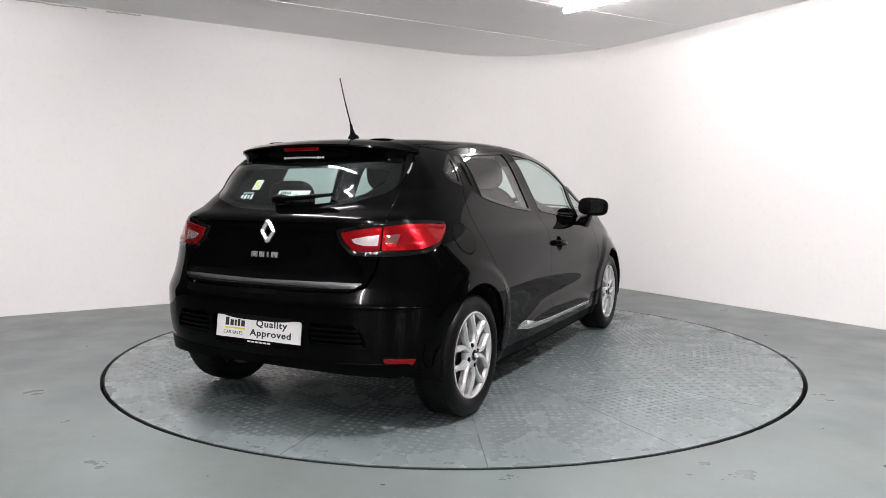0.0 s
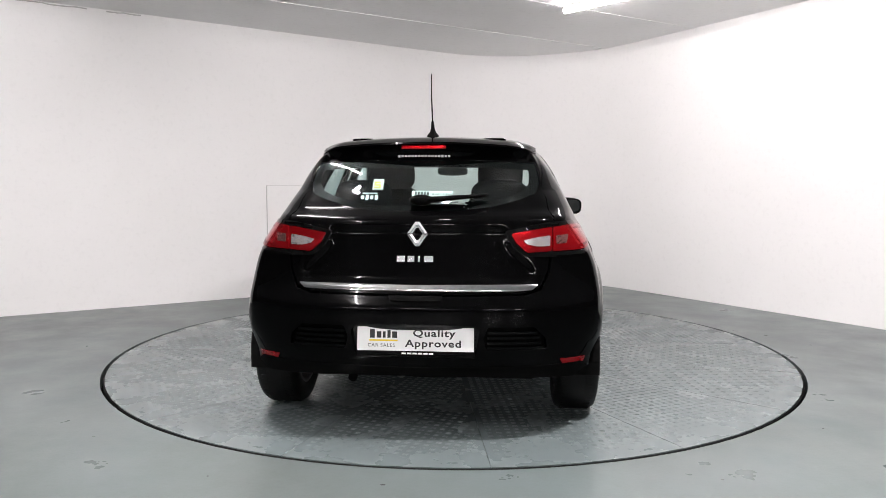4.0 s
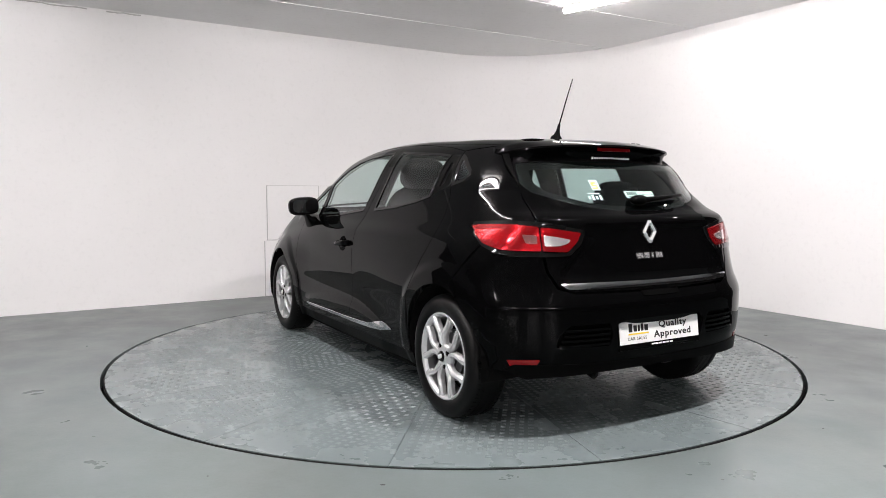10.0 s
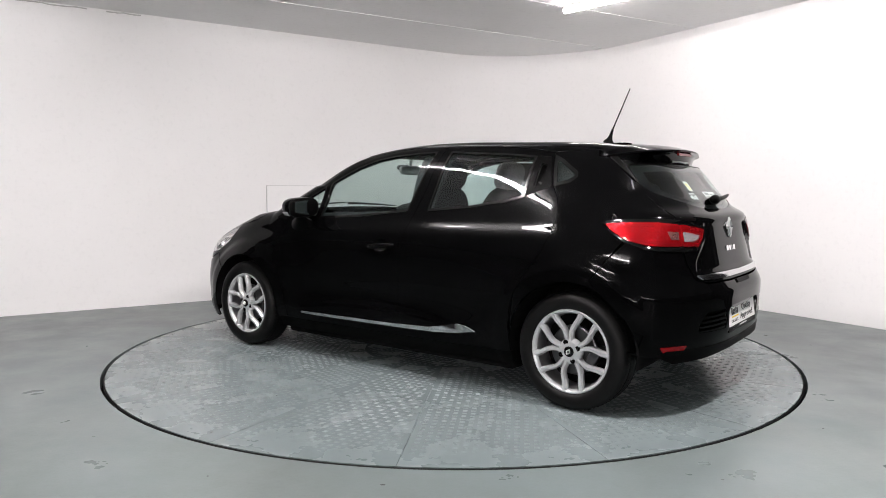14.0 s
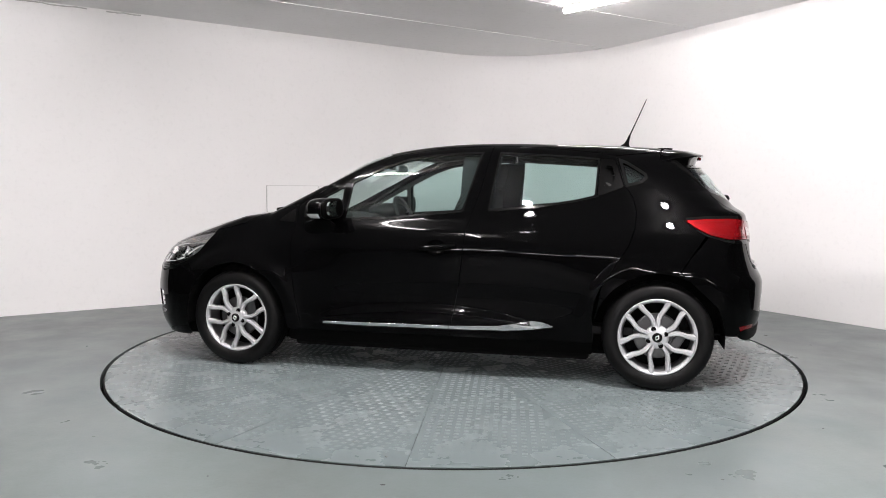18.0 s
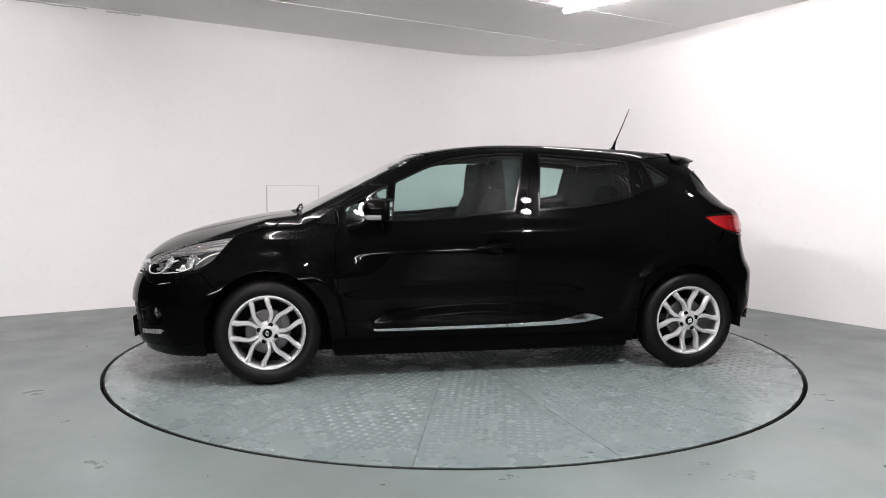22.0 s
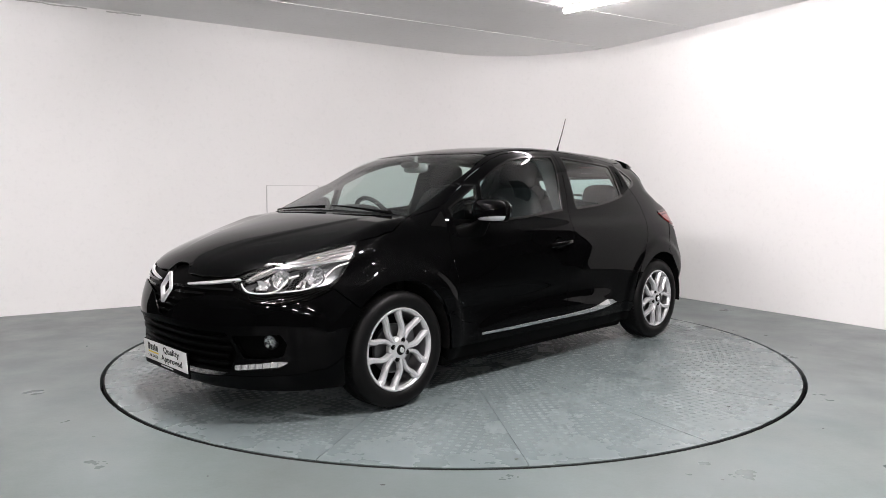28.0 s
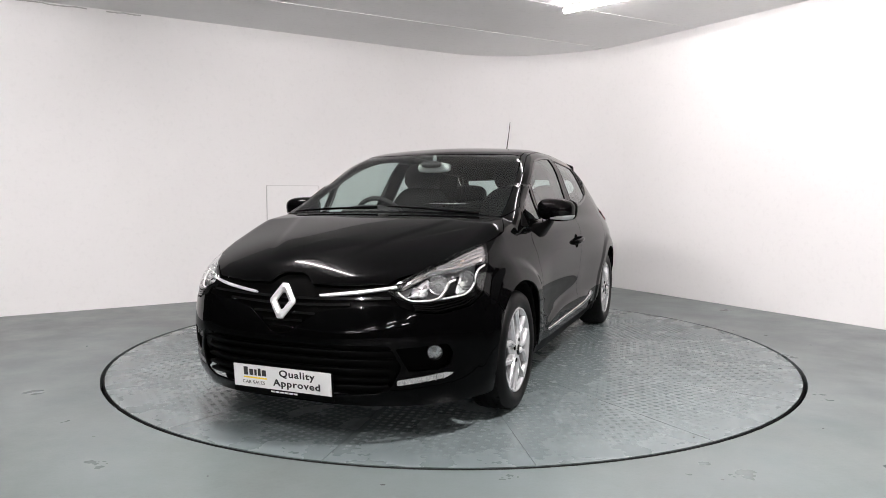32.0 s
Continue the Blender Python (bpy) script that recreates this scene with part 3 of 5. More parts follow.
LAMP_GREY = material("grey_lamp_housing", (0.24, 0.24, 0.25), 0.28, 0.3)
BOWL = material("lamp_reflector_chrome", (0.92, 0.92, 0.93), 0.17, 1.0)
CHROME = material("bright_chrome", (0.82, 0.82, 0.83), 0.05, 1.0)
BADGE = material("bright_badge_silver", (0.86, 0.86, 0.87), 0.16, 0.85)
SILVER = material("silver_finish", (0.78, 0.78, 0.79), 0.28, 0.55)
SATIN = material("polished_silver_strip", (0.66, 0.66, 0.67), 0.10, 1.0)
CABIN = worn("dark_grey_cabin_plastic", (0.028, 0.028, 0.029), (0.02, 0.02, 0.021), 0.6, 0, 5, 60, 0.25, 0.0003)
FABRIC = worn("charcoal_seat_fabric", (0.013, 0.013, 0.014), (0.009, 0.009, 0.010), 0.9, 0, 6, 120, 0.5, 0.0004)
LINING = material("dark_grey_lining", (0.035, 0.035, 0.035), 0.9)
FRIT = material("black_glass_border", (0.0012, 0.0012, 0.0012), 0.3, specular_ior_level=0.02)
for soft_mat in (CABIN, FABRIC, LINING):
    soft_mat.node_tree.nodes["Principled BSDF"].inputs["Specular IOR Level"].default_value = 0.08
WHITE = worn("white_plate_plastic", (0.80, 0.80, 0.79), (0.74, 0.74, 0.73), 0.35, 0, 4, 60, 0.1)
INK = material("black_print", (0.012, 0.012, 0.012), 0.5)
YELLOW = material("yellow_print", (0.80, 0.58, 0.03), 0.5)
PALE = material("white_print", (0.75, 0.75, 0.75), 0.5)


def lamp_red(name, color, metal):
    """Smooth clear coat over a faceted red reflector."""
    m = material(name, color, 0.16, metal, specular_ior_level=0.0, coat_weight=1.0, coat_roughness=0.015, coat_ior=1.37)
    t, b = nodes_of(m)
    c, v = t.nodes.new("ShaderNodeTexCoord"), t.nodes.new("ShaderNodeTexVoronoi")
    v.inputs["Scale"].default_value = 75.0
    t.links.new(c.outputs["Object"], v.inputs["Vector"])
    bump(t, v.outputs["Distance"], 0.16, 0.004, b)
    return m


RED = lamp_red("red_lamp_plastic", (0.27, 0.004, 0.007), 0.6)
DEEPRED = lamp_red("dark_red_lamp_plastic", (0.13, 0.003, 0.005), 0.2)
SMOKED = material("smoky_clear_lens", (0.36, 0.15, 0.14), 0.12, 0.8, coat_weight=1.0, coat_roughness=0.02)
tt, bb = nodes_of(SMOKED)
bump(tt, noise_node(tt, 45, 1), 0.15, 0.01, bb)
CLEAR_LAMP = material("bright_clear_lamp", (0.76, 0.72, 0.72), 0.16, 0.8, coat_weight=1.0, coat_roughness=0.02)
tt, bb = nodes_of(CLEAR_LAMP)
bump(tt, noise_node(tt, 26, 1), 0.16, 0.01, bb)
AMBER = material("amber_bulb", (0.62, 0.52, 0.42), 0.15)
CLEAR_LENS = material("clear_ribbed_lens", (0.62, 0.62, 0.63), 0.15, 0.45, coat_weight=1.0, coat_roughness=0.01)


def glazing(name, tint, gloss=1.0):
    """Thin tinted glass: what is behind shows through the tint, and the surface mirrors by Fresnel."""
    m = bpy.data.materials.new(name)
    m.use_nodes = True
    t = m.node_tree
    t.nodes.clear()
    out = t.nodes.new("ShaderNodeOutputMaterial")
    see, shine, mixer, face = t.nodes.new("ShaderNodeBsdfTransparent"), t.nodes.new("ShaderNodeBsdfGlossy"), t.nodes.new("ShaderNodeMixShader"), t.nodes.new("ShaderNodeLayerWeight")
    power, scale = t.nodes.new("ShaderNodeMath"), t.nodes.new("ShaderNodeMath")
    face.inputs[0].default_value = 0.5
    power.operation, power.inputs[1].default_value = "POWER", 5.0
    scale.operation, scale.inputs[1].default_value, scale.inputs[2].default_value = "MULTIPLY_ADD", 0.94, 0.05
    see.inputs[0].default_value = (*tint, 1)
    shine.inputs["Roughness"].default_value = 0.01
    shine.inputs["Color"].default_value = (gloss, gloss, gloss, 1)
    t.links.new(face.outputs["Facing"], power.inputs[0])
    t.links.new(power.outputs[0], scale.inputs[0])
    t.links.new(scale.outputs[0], mixer.inputs[0])
    t.links.new(see.outputs[0], mixer.inputs[1])
    t.links.new(shine.outputs[0], mixer.inputs[2])
    t.links.new(mixer.outputs[0], out.inputs[0])
    return m


GLASS = glazing("green_tinted_car_glass", (0.68, 0.81, 0.79))
SCREEN = glazing("clear_windscreen_glass", (0.84, 0.89, 0.87))
LENS = glazing("clear_lamp_lens", (0.93, 0.93, 0.93))

car = tagged(new("hatchback_car"), "glossy black five-door hatchback parked on the turntable", "car")

# ---- outlines of the panels ----
RAIL = [(0.894, 1.028), (0.748, 1.114), (0.581, 1.209), (0.410, 1.290), (0.236, 1.344), (0.06, 1.370), (-0.117, 1.383), (-0.323, 1.390), (-0.64, 1.376), (-0.90, 1.350), (-1.055, 1.324)]
DOOR_GAP = [(-0.323, 1.390), (-0.298, 1.247), (-0.27, 1.109), (-0.235, 1.001), (-0.208, 0.909), (-0.195, 0.811), (-0.19, 0.744), (-0.168, 0.575), (-0.14, 0.439), (-0.115, 0.30), (-0.11, 0.252)]
DOOR_FRONT = [(0.894, 1.028), (0.885, 0.93), (0.912, 0.83), (0.908, 0.72), (0.895, 0.64), (0.878, 0.47), (0.848, 0.31), (0.842, 0.252)]
DOOR_REAR = [(-1.055, 1.324), (-1.105, 1.15), (-1.15, 1.08), (-1.172, 1.0), (-1.162, 0.90), (-1.13, 0.81), (-1.06, 0.70), (-0.985, 0.58), (-0.952, 0.50), (-0.938, 0.40), (-0.945, 0.252)]
GLASS_F = [(0.545, 1.165), (0.348, 1.258), (0.199, 1.308), (0.059, 1.330), (-0.116, 1.343), (-0.262, 1.346), (-0.225, 1.20), (-0.170, 1.0), (0.232, 0.960), (0.57, 0.942)]
GLASS_Q = [(0.595, 1.140), (0.845, 1.015), (0.838, 0.955), (0.612, 0.945)]
GLASS_R = [(-0.375, 1.345), (-0.64, 1.327), (-0.847, 1.313), (-0.955, 1.300), (-0.94, 1.088), (-0.827, 1.061), (-0.622, 1.029), (-0.33, 1.005)]
GRIP_PANEL = [(-0.966, 1.308), (-1.048, 1.302), (-1.100, 1.140), (-0.956, 1.086)]
GLASS_C = [(-1.072, 1.303), (-1.115, 1.285), (-1.222, 1.215), (-1.228, 1.190), (-1.199, 1.163), (-1.115, 1.142)]
TAIL_LAMP = [(59.8, 0.950), (52.8, 0.958), (45, 0.961), (36, 0.947), (27, 0.924), (28.2, 0.882), (31, 0.838), (36, 0.842), (42.6, 0.846), (48.7, 0.850), (54.2, 0.874), (57.7, 0.914)]
GATE_EDGE = [(58.2, 1.329), (53.9, 1.258), (47, 1.155), (44.2, 1.081), (41.8, 1.035), (39.6, 0.992), (38.3, 0.95), (37.4, 0.84), (36.1, 0.755), (33.4, 0.688), (29, 0.664), (11.6, 0.659), (0, 0.658)]
REAR_GLASS = [(0, 1.258), (14.6, 1.258), (33.4, 1.254), (49.0, 1.248), (46.0, 1.150), (42, 1.108), (34.3, 1.075), (23.3, 1.038), (12.7, 1.023), (0, 1.021)]
HEAD_LAMP = [(24.2, 0.678), (25.5, 0.70), (28.6, 0.728), (35, 0.778), (43.5, 0.826), (50, 0.848), (57, 0.866), (56.2, 0.835), (54.2, 0.77), (52, 0.709), (48.3, 0.665), (43, 0.645), (38, 0.634), (33, 0.625), (29.5, 0.630), (26.3, 0.655)]
LID = [(26.0, 0.652), (29.5, 0.627), (33, 0.622), (38, 0.631), (43, 0.642), (48.3, 0.662), (51.5, 0.70), (50.5, 0.66), (44, 0.604), (36, 0.580), (30.5, 0.592), (27, 0.618)]
DITCH = [(0.330, 0.548), (0.15, 0.530), (-0.3, 0.525), (-0.77, 0.520), (-1.07, 0.508), (-1.30, 0.480)]
SCREEN_SIDE = [(1.10, 0.672), (0.97, 0.664), (0.826, 0.648), (0.538, 0.605), (0.335, 0.555)]
SCREEN_TOP = [(0.335, 0.555), (0.385, 0.42), (0.415, 0.25), (0.424, 0.0)]
HOOD_SIDE = [(1.110, 0.655), (1.135, 0.69), (1.19, 0.715), (1.26, 0.742), (1.371, 0.736), (1.489, 0.716), (1.61, 0.676), (1.772, 0.634), (1.885, 0.570), (1.955, 0.500)]


CUP = [(-0.030 + 0.060 * math.cos(a * math.pi / 12), 0.780 + 0.046 * math.sin(a * math.pi / 12)) for a in range(24)]


def bonnet_crease(x, y):
    """A raised middle between two creases that spread towards the windscreen."""
    t = min(1.0, max(0.0, (0.20 + (2.0 - x) * 0.42 - abs(y)) / 0.05))
    fade = min(1.0, max(0.0, (2.0 - x) / 0.25)) * min(1.0, max(0.0, (x - 1.15) / 0.2))
    return 0.0035 * t * t * (3 - 2 * t) * fade


# ---- body panels ----
def build_body():
    screen_side_hoop = chart(SCREEN_SIDE, "top", "hoop")
    ditch_hoop = chart(DITCH, "top", "hoop")
    rail_hoop = chart(RAIL, "side", "hoop")
    gate_side = chart(GATE_EDGE[:7], "rear", "side")
    lamp_top_side = chart([(45, 0.966), (52.8, 0.963), (60.6, 0.953), (58.2, 0.912), (55.0, 0.868)], "rear", "side")
    bumper_side = chart([(55.0, 0.868), (60.8, 0.759), (64.8, 0.674)], "rear", "side")
    hood_side = chart(HOOD_SIDE[:6], "top", "side")
    patch("roof", "top", both([(0.424, 0.0)] + SCREEN_TOP[::-1][1:3] + DITCH + [(-1.345, 0.30), (-1.36, 0.0)], "top"), PAINT, car)
    for s in (1, -1):
        patch("roof_rail", "hoop", screen_side_hoop + ditch_hoop[1:] + rail_hoop[::-1], PAINT, car, s)
        quarter = [RAIL[-1]] + chart([DITCH[-1]], "top", "side") + gate_side + lamp_top_side + bumper_side + arch(-1.2945, 148, 14)
        quarter += DOOR_REAR[1:8][::-1]
        patch("quarter_panel", "side", quarter, PAINT, car, s, [GLASS_C], step=0.014)
        patch("quarter_window", "side", shrink(GLASS_C, 0.010), GLASS, car, s, off=-0.004, thick=0.003, gap=0.001)
        patch("window_seal", "side", shrink(GLASS_C, -0.004), GLOSS, car, s, holes=[shrink(GLASS_C, 0.013)], off=0.0008, thick=0.008, gap=0.0, step=0.02)
        fender = [DOOR_FRONT[0]] + hood_side[1:] + [(1.472, 0.862), (1.52, 0.795), (1.602, 0.713), (1.674, 0.655)]
        fender += arch(1.2945, 42, 178) + [(0.93, 0.252)] + DOOR_FRONT[1:][::-1]
        patch("front_wing", "side", fender, PAINT, car, s, step=0.018)
        patch("sail_trim", "side", [(1.020, 0.926), (0.912, 1.005), (0.900, 0.916)], TRIM, car, s, off=0.002, thick=0.004, gap=0.0, step=0.03, soft=0.012)
        door = patch("front_door", "side", RAIL[:8] + DOOR_GAP[1:] + DOOR_FRONT[::-1][:-1], PAINT, car, s, [GLASS_F, GLASS_Q, CUP], step=0.015)
        patch("door_glass", "side", GLASS_F, GLASS, door, s, off=-0.005, thick=0.003, gap=0.0)
        patch("quarter_light", "side", GLASS_Q, GLASS, door, s, off=-0.005, thick=0.003, gap=0.0)
        for glass, host in ((GLASS_F, door), (GLASS_Q, door)):
            patch("window_seal", "side", shrink(glass, -0.007), GLOSS, host, s, holes=[shrink(glass, 0.003)], off=0.0015, thick=0.008, gap=0.0, step=0.03)
        patch("window_trim", "side", RAIL[:8] + DOOR_GAP[1:4] + [(0.232, 0.925), (0.88, 0.925)], LINING, door, s, holes=[shrink(GLASS_F, -0.004), shrink(GLASS_Q, -0.004)], off=-0.030, thick=0.0, gap=0.012, step=0.06)
        patch("door_card", "side", [(0.80, 0.93), (-0.17, 0.93), (-0.10, 0.30), (0.80, 0.30)], CABIN, door, s, off=-0.07, thick=0.02, step=0.08)
        patch("trim_strip", "side", [(0.69, 0.312), (0.389, 0.314), (-0.108, 0.319), (-0.108, 0.301), (0.389, 0.297), (0.69, 0.299)], SATIN, door, s, off=0.007, thick=0.008, gap=0.0, step=0.03, label="slim satin silver strip along the lower door")
        patch("waist_seal", "side", [(0.60, 0.944), (0.232, 0.961), (-0.165, 1.001), (-0.170, 0.988), (0.232, 0.948), (0.60, 0.931)], GLOSS, door, s, off=0.004, thick=0.006, gap=0.0)
        rdoor = patch("rear_door", "side", RAIL[7:] + DOOR_REAR[1:] + DOOR_GAP[::-1][:-1], PAINT, car, s, [GLASS_R, GRIP_PANEL], step=0.015)
        patch("door_glass", "side", GLASS_R, GLASS, rdoor, s, off=-0.005, thick=0.003, gap=0.0)
        patch("window_seal", "side", shrink(GLASS_R, -0.007), GLOSS, rdoor, s, holes=[shrink(GLASS_R, 0.003)], off=0.0015, thick=0.008, gap=0.0, step=0.03)
        patch("window_trim", "side", RAIL[7:] + [(-1.10, 1.15), (-1.12, 1.06), (-0.80, 1.01), (-0.25, 0.97)] + DOOR_GAP[1:3][::-1], LINING, rdoor, s, holes=[shrink(GLASS_R, -0.004)], off=-0.030, thick=0.0, gap=0.012, step=0.06)
        patch("grip_panel", "side", GRIP_PANEL, TRIM, rdoor, s, off=-0.003, thick=0.01, gap=0.0, holes=[[(-1.00, 1.268), (-1.035, 1.262), (-1.05, 1.20), (-1.035, 1.150), (-0.99, 1.135)]])
        patch("grip_recess", "side", [(-0.995, 1.275), (-1.04, 1.268), (-1.056, 1.20), (-1.04, 1.145), (-0.985, 1.13)], TRIM, rdoor, s, off=-0.03, thick=0.0, gap=0.0)
        patch("door_card", "side", [(-0.25, 0.98), (-0.98, 1.04), (-0.95, 0.62), (-0.9, 0.35), (-0.15, 0.30)], CABIN, rdoor, s, off=-0.07, thick=0.02, step=0.08)
        patch("trim_strip", "side", [(-0.112, 0.319), (-0.40, 0.329), (-0.52, 0.352), (-0.60, 0.368), (-0.66, 0.362), (-0.722, 0.338), (-0.60, 0.318), (-0.44, 0.306), (-0.112, 0.300)], SATIN, rdoor, s, off=0.007, thick=0.008, gap=0.0, step=0.03, label="satin silver strip that swells towards its end")
        patch("waist_seal", "side", [(-0.33, 1.006), (-0.622, 1.031), (-0.827, 1.063), (-0.958, 1.093), (-0.962, 1.080), (-0.827, 1.049), (-0.622, 1.017), (-0.33, 0.992)], GLOSS, rdoor, s, off=0.004, thick=0.006, gap=0.0)
        patch("sill", "side", [(0.93, 0.248), (-0.945, 0.248), (-0.94, 0.175), (0.93, 0.175)], TRIM, car, s, off=-0.012, thick=0.05)
    # bonnet with a notch round the front badge
    edge = chart([(24, 0.705), (18, 0.697), (13, 0.693), (6.0, 0.697), (4.2, 0.730), (2.5, 0.742), (0, 0.743)], "front", "top")
    patch("bonnet", "top", both([(1.185, 0.0), (1.178, 0.254), (1.15, 0.495)] + HOOD_SIDE + edge[:-1] + [(edge[-1][0], 0.0)], "top"), PAINT, car, step=0.018, depth=bonnet_crease)
    patch("windscreen", "top", both([(1.135, 0.0), (1.13, 0.25), (1.11, 0.45)] + SCREEN_SIDE + SCREEN_TOP[1:], "top"), SCREEN, car, off=-0.002, thick=0.005)
    patch("cowl", "top", both([(1.183, 0.0), (1.174, 0.254), (1.146, 0.495), (1.106, 0.655), (1.085, 0.66), (1.10, 0.45), (1.12, 0.25), (1.125, 0.0)], "top"), TRIM, car, off=-0.012, thick=0.02)


build_body()


# ---- front end ----
def build_front():
    arch_front = chart(arch(1.2945, 42, -20, n=10), "side", "front")
    seam = chart([(1.674, 0.655)], "side", "front")
    lower = [(0, 0.448), (14.5, 0.452), (24.6, 0.450), (27.2, 0.352), (25.0, 0.262), (22, 0.232), (12.7, 0.222), (0, 0.220)]
    pocket = [(26.0, 0.436), (37.5, 0.446), (39.0, 0.400), (38.0, 0.344), (35, 0.330), (28.9, 0.330)]
    drl = [(26.2, 0.296), (37.2, 0.320), (39.4, 0.314), (37.4, 0.291), (26.2, 0.268)]
    top = [(0, 0.488), (2.3, 0.494), (5.4, 0.541), (9.0, 0.586), (13.9, 0.607), (18.8, 0.617), (24, 0.622), (27, 0.614), (30.5, 0.588), (36, 0.576), (44, 0.600), (50.5, 0.656), (51.8, 0.70)]
    half = top + seam + arch_front + [(52, 0.175), (38, 0.165), (20, 0.168), (0, 0.172)]
    bumper = patch("front_bumper", "front", both(half, "front"), PAINT, car,
                   holes=[both(lower, "front"), pocket, [(-a, z) for a, z in pocket], drl, [(-a, z) for a, z in drl]], step=0.03)
    patch("lower_grille", "front", both(lower, "front"), TRIM, bumper, off=-0.05, thick=0.0, gap=-0.004)
    for z in (0.415, 0.375, 0.335, 0.295, 0.258):
        w = 25.5 if z > 0.34 else 24.5
        patch("grille_slat", "front", both([(0, z + 0.006), (w, z + 0.006), (w, z - 0.006), (0, z - 0.006)], "front"), TRIM, bumper, off=-0.012, thick=0.03, gap=0.0, soft=0.0)
    for s in (1, -1):
        patch("fog_pocket", "front", pocket, FRIT, bumper, s, off=-0.045, thick=0.0, gap=-0.004)
        drl_lamp = patch("running_lamp", "front", drl, CLEAR_LAMP, bumper, s, off=-0.004, thick=0.012, gap=0.002, step=0.007, depth=lambda a, z: 0.003 * ((a * 0.62) % 1.0), label="clear slim daytime lamp in bright segments")
        for k in range(6):
            a = 27.9 + k * 1.75
            patch("divider", "front", [(a, 0.299 + k * 0.003), (a + 0.13, 0.300 + k * 0.003), (a + 0.01, 0.274 + k * 0.003), (a - 0.12, 0.273 + k * 0.003)], LAMP_GREY, drl_lamp, s, off=0.001, thick=0.006, gap=0.0, soft=0.0)
        p, n = on_skin([(34.5, 0.405)], "front", s)
        n = Vector(n[0]).lerp(Vector((1, 0, 0)), 0.4).normalized()
        m = Matrix.Translation(Vector(p[0]) - n * 0.024) @ n.to_track_quat("Y", "Z").to_matrix().to_4x4()
        bm = bmesh.new()
        lathe(bm, [(0.001, 0.014), (0.016, 0.011), (0.027, 0.004), (0.031, -0.004)], 28, m)
        fog = part("fog_lamp", bm, LENS, bumper, "round clear fog lamp", smooth=True)
        bm = bmesh.new()
        lathe(bm, [(0.006, -0.022), (0.018, -0.016), (0.027, -0.006), (0.031, -0.002)], 12, m)
        lathe(bm, [(0.001, 0.002), (0.007, -0.001), (0.008, -0.022)], 12, m)
        part("fog_reflector", bm, CHROME, fog)
        bm = bmesh.new()
        lathe(bm, [(0.031, -0.02), (0.032, 0.001), (0.036, -0.001), (0.038, -0.03)], 28, m)
        part("fog_bezel", bm, GLOSS, fog, smooth=True)
    # upper grille
    up = [(0, 0.741), (2.5, 0.740), (4.2, 0.728), (6.0, 0.695), (13, 0.691), (18, 0.695), (24, 0.703), (25.5, 0.68), (27.0, 0.645), (26.5, 0.618)]
    grille = patch("grille", "front", both(up + top[:6][::-1], "front"), TRIM, car, off=-0.022, thick=0.0, gap=-0.003)
    for z, w in ((0.515, 3.0), (0.545, 5.0), (0.578, 8.0), (0.612, 16.0), (0.640, 25.0)):
        d = 0.010 if z > 0.6 else 0
        patch("grille_slat", "front", both([(0, z + 0.005), (w, z + d + 0.005), (w, z + d - 0.005), (0, z - 0.005)], "front"), GLOSS, grille, off=-0.004, thick=0.02, gap=0.0, soft=0.0)
    for s in (1, -1):
        patch("chrome_bar", "front", [(8.5, 0.657), (18.4, 0.679), (26.3, 0.698), (26.5, 0.691), (18.5, 0.668), (8.8, 0.648)], SILVER, grille, s, off=0.004, thick=0.014, gap=0.0, label="bright chrome grille bar")
        lid = patch("lamp_surround", "front", LID, TRIM, car, s, off=-0.010, thick=0.01, gap=0.0)
        for k in range(3):
            f = 0.25 + 0.25 * k
            low = [(a, z) for a, z in LID[6:]][::-1]
            upp = [(a, z) for a, z in LID[:6]] + [LID[6]]
            line = [(upp[i][0] * (1 - f) + low[i % len(low)][0] * f, upp[i][1] * (1 - f) + low[i % len(low)][1] * f) for i in range(1, 6)]
            patch("rib", "front", [(a, z + 0.003) for a, z in line] + [(a, z - 0.003) for a, z in line[::-1]], GLOSS, lid, s, off=-0.002, thick=0.008, gap=0.0, soft=0.0)
        build_head_lamp(s)
    diamond("front_badge", Vector((2.137, 0, 0.625)), Vector((0.955, 0, 0.30)), 0.168, 0.132, car)
    build_plate("number_plate", Vector((2.152, 0, 0.270)), Vector((1, 0, -0.08)), car)


def diamond(name, c, n, tall, wide, parent, mat=None):
    """A lozenge-shaped chrome badge with a lozenge opening, facing along n."""
    m = Matrix.Translation(c) @ n.to_track_quat("Z", "Y").to_matrix().to_4x4()
    bm = bmesh.new()
    rings = []
    for k, z in ((1.0, 0.0), (0.97, 0.006), (0.74, 0.012), (0.50, 0.005), (0.46, -0.004)):
        t, w = tall / 2 * k, wide / 2 * k
        b = 0.22
        pts = [(0 + w * b, t * (1 - b * 0.2)), (-w * b, t * (1 - b * 0.2)), (-w, t * 0.08), (-w, -t * 0.08), (-w * b, -t * (1 - b * 0.2)), (w * b, -t * (1 - b * 0.2)), (w, -t * 0.08), (w, t * 0.08)]
        rings.append([bm.verts.new(m @ Vector((x, y, z))) for x, y in pts])
    for a, b in zip(rings, rings[1:]):
        for i in range(8):
            bm.faces.new((a[i], a[(i + 1) % 8], b[(i + 1) % 8], b[i]))
    bmesh.ops.recalc_face_normals(bm, faces=bm.faces)
    badge = part(name, bm, mat or SILVER, parent, "silver diamond-shaped badge")
    return badge


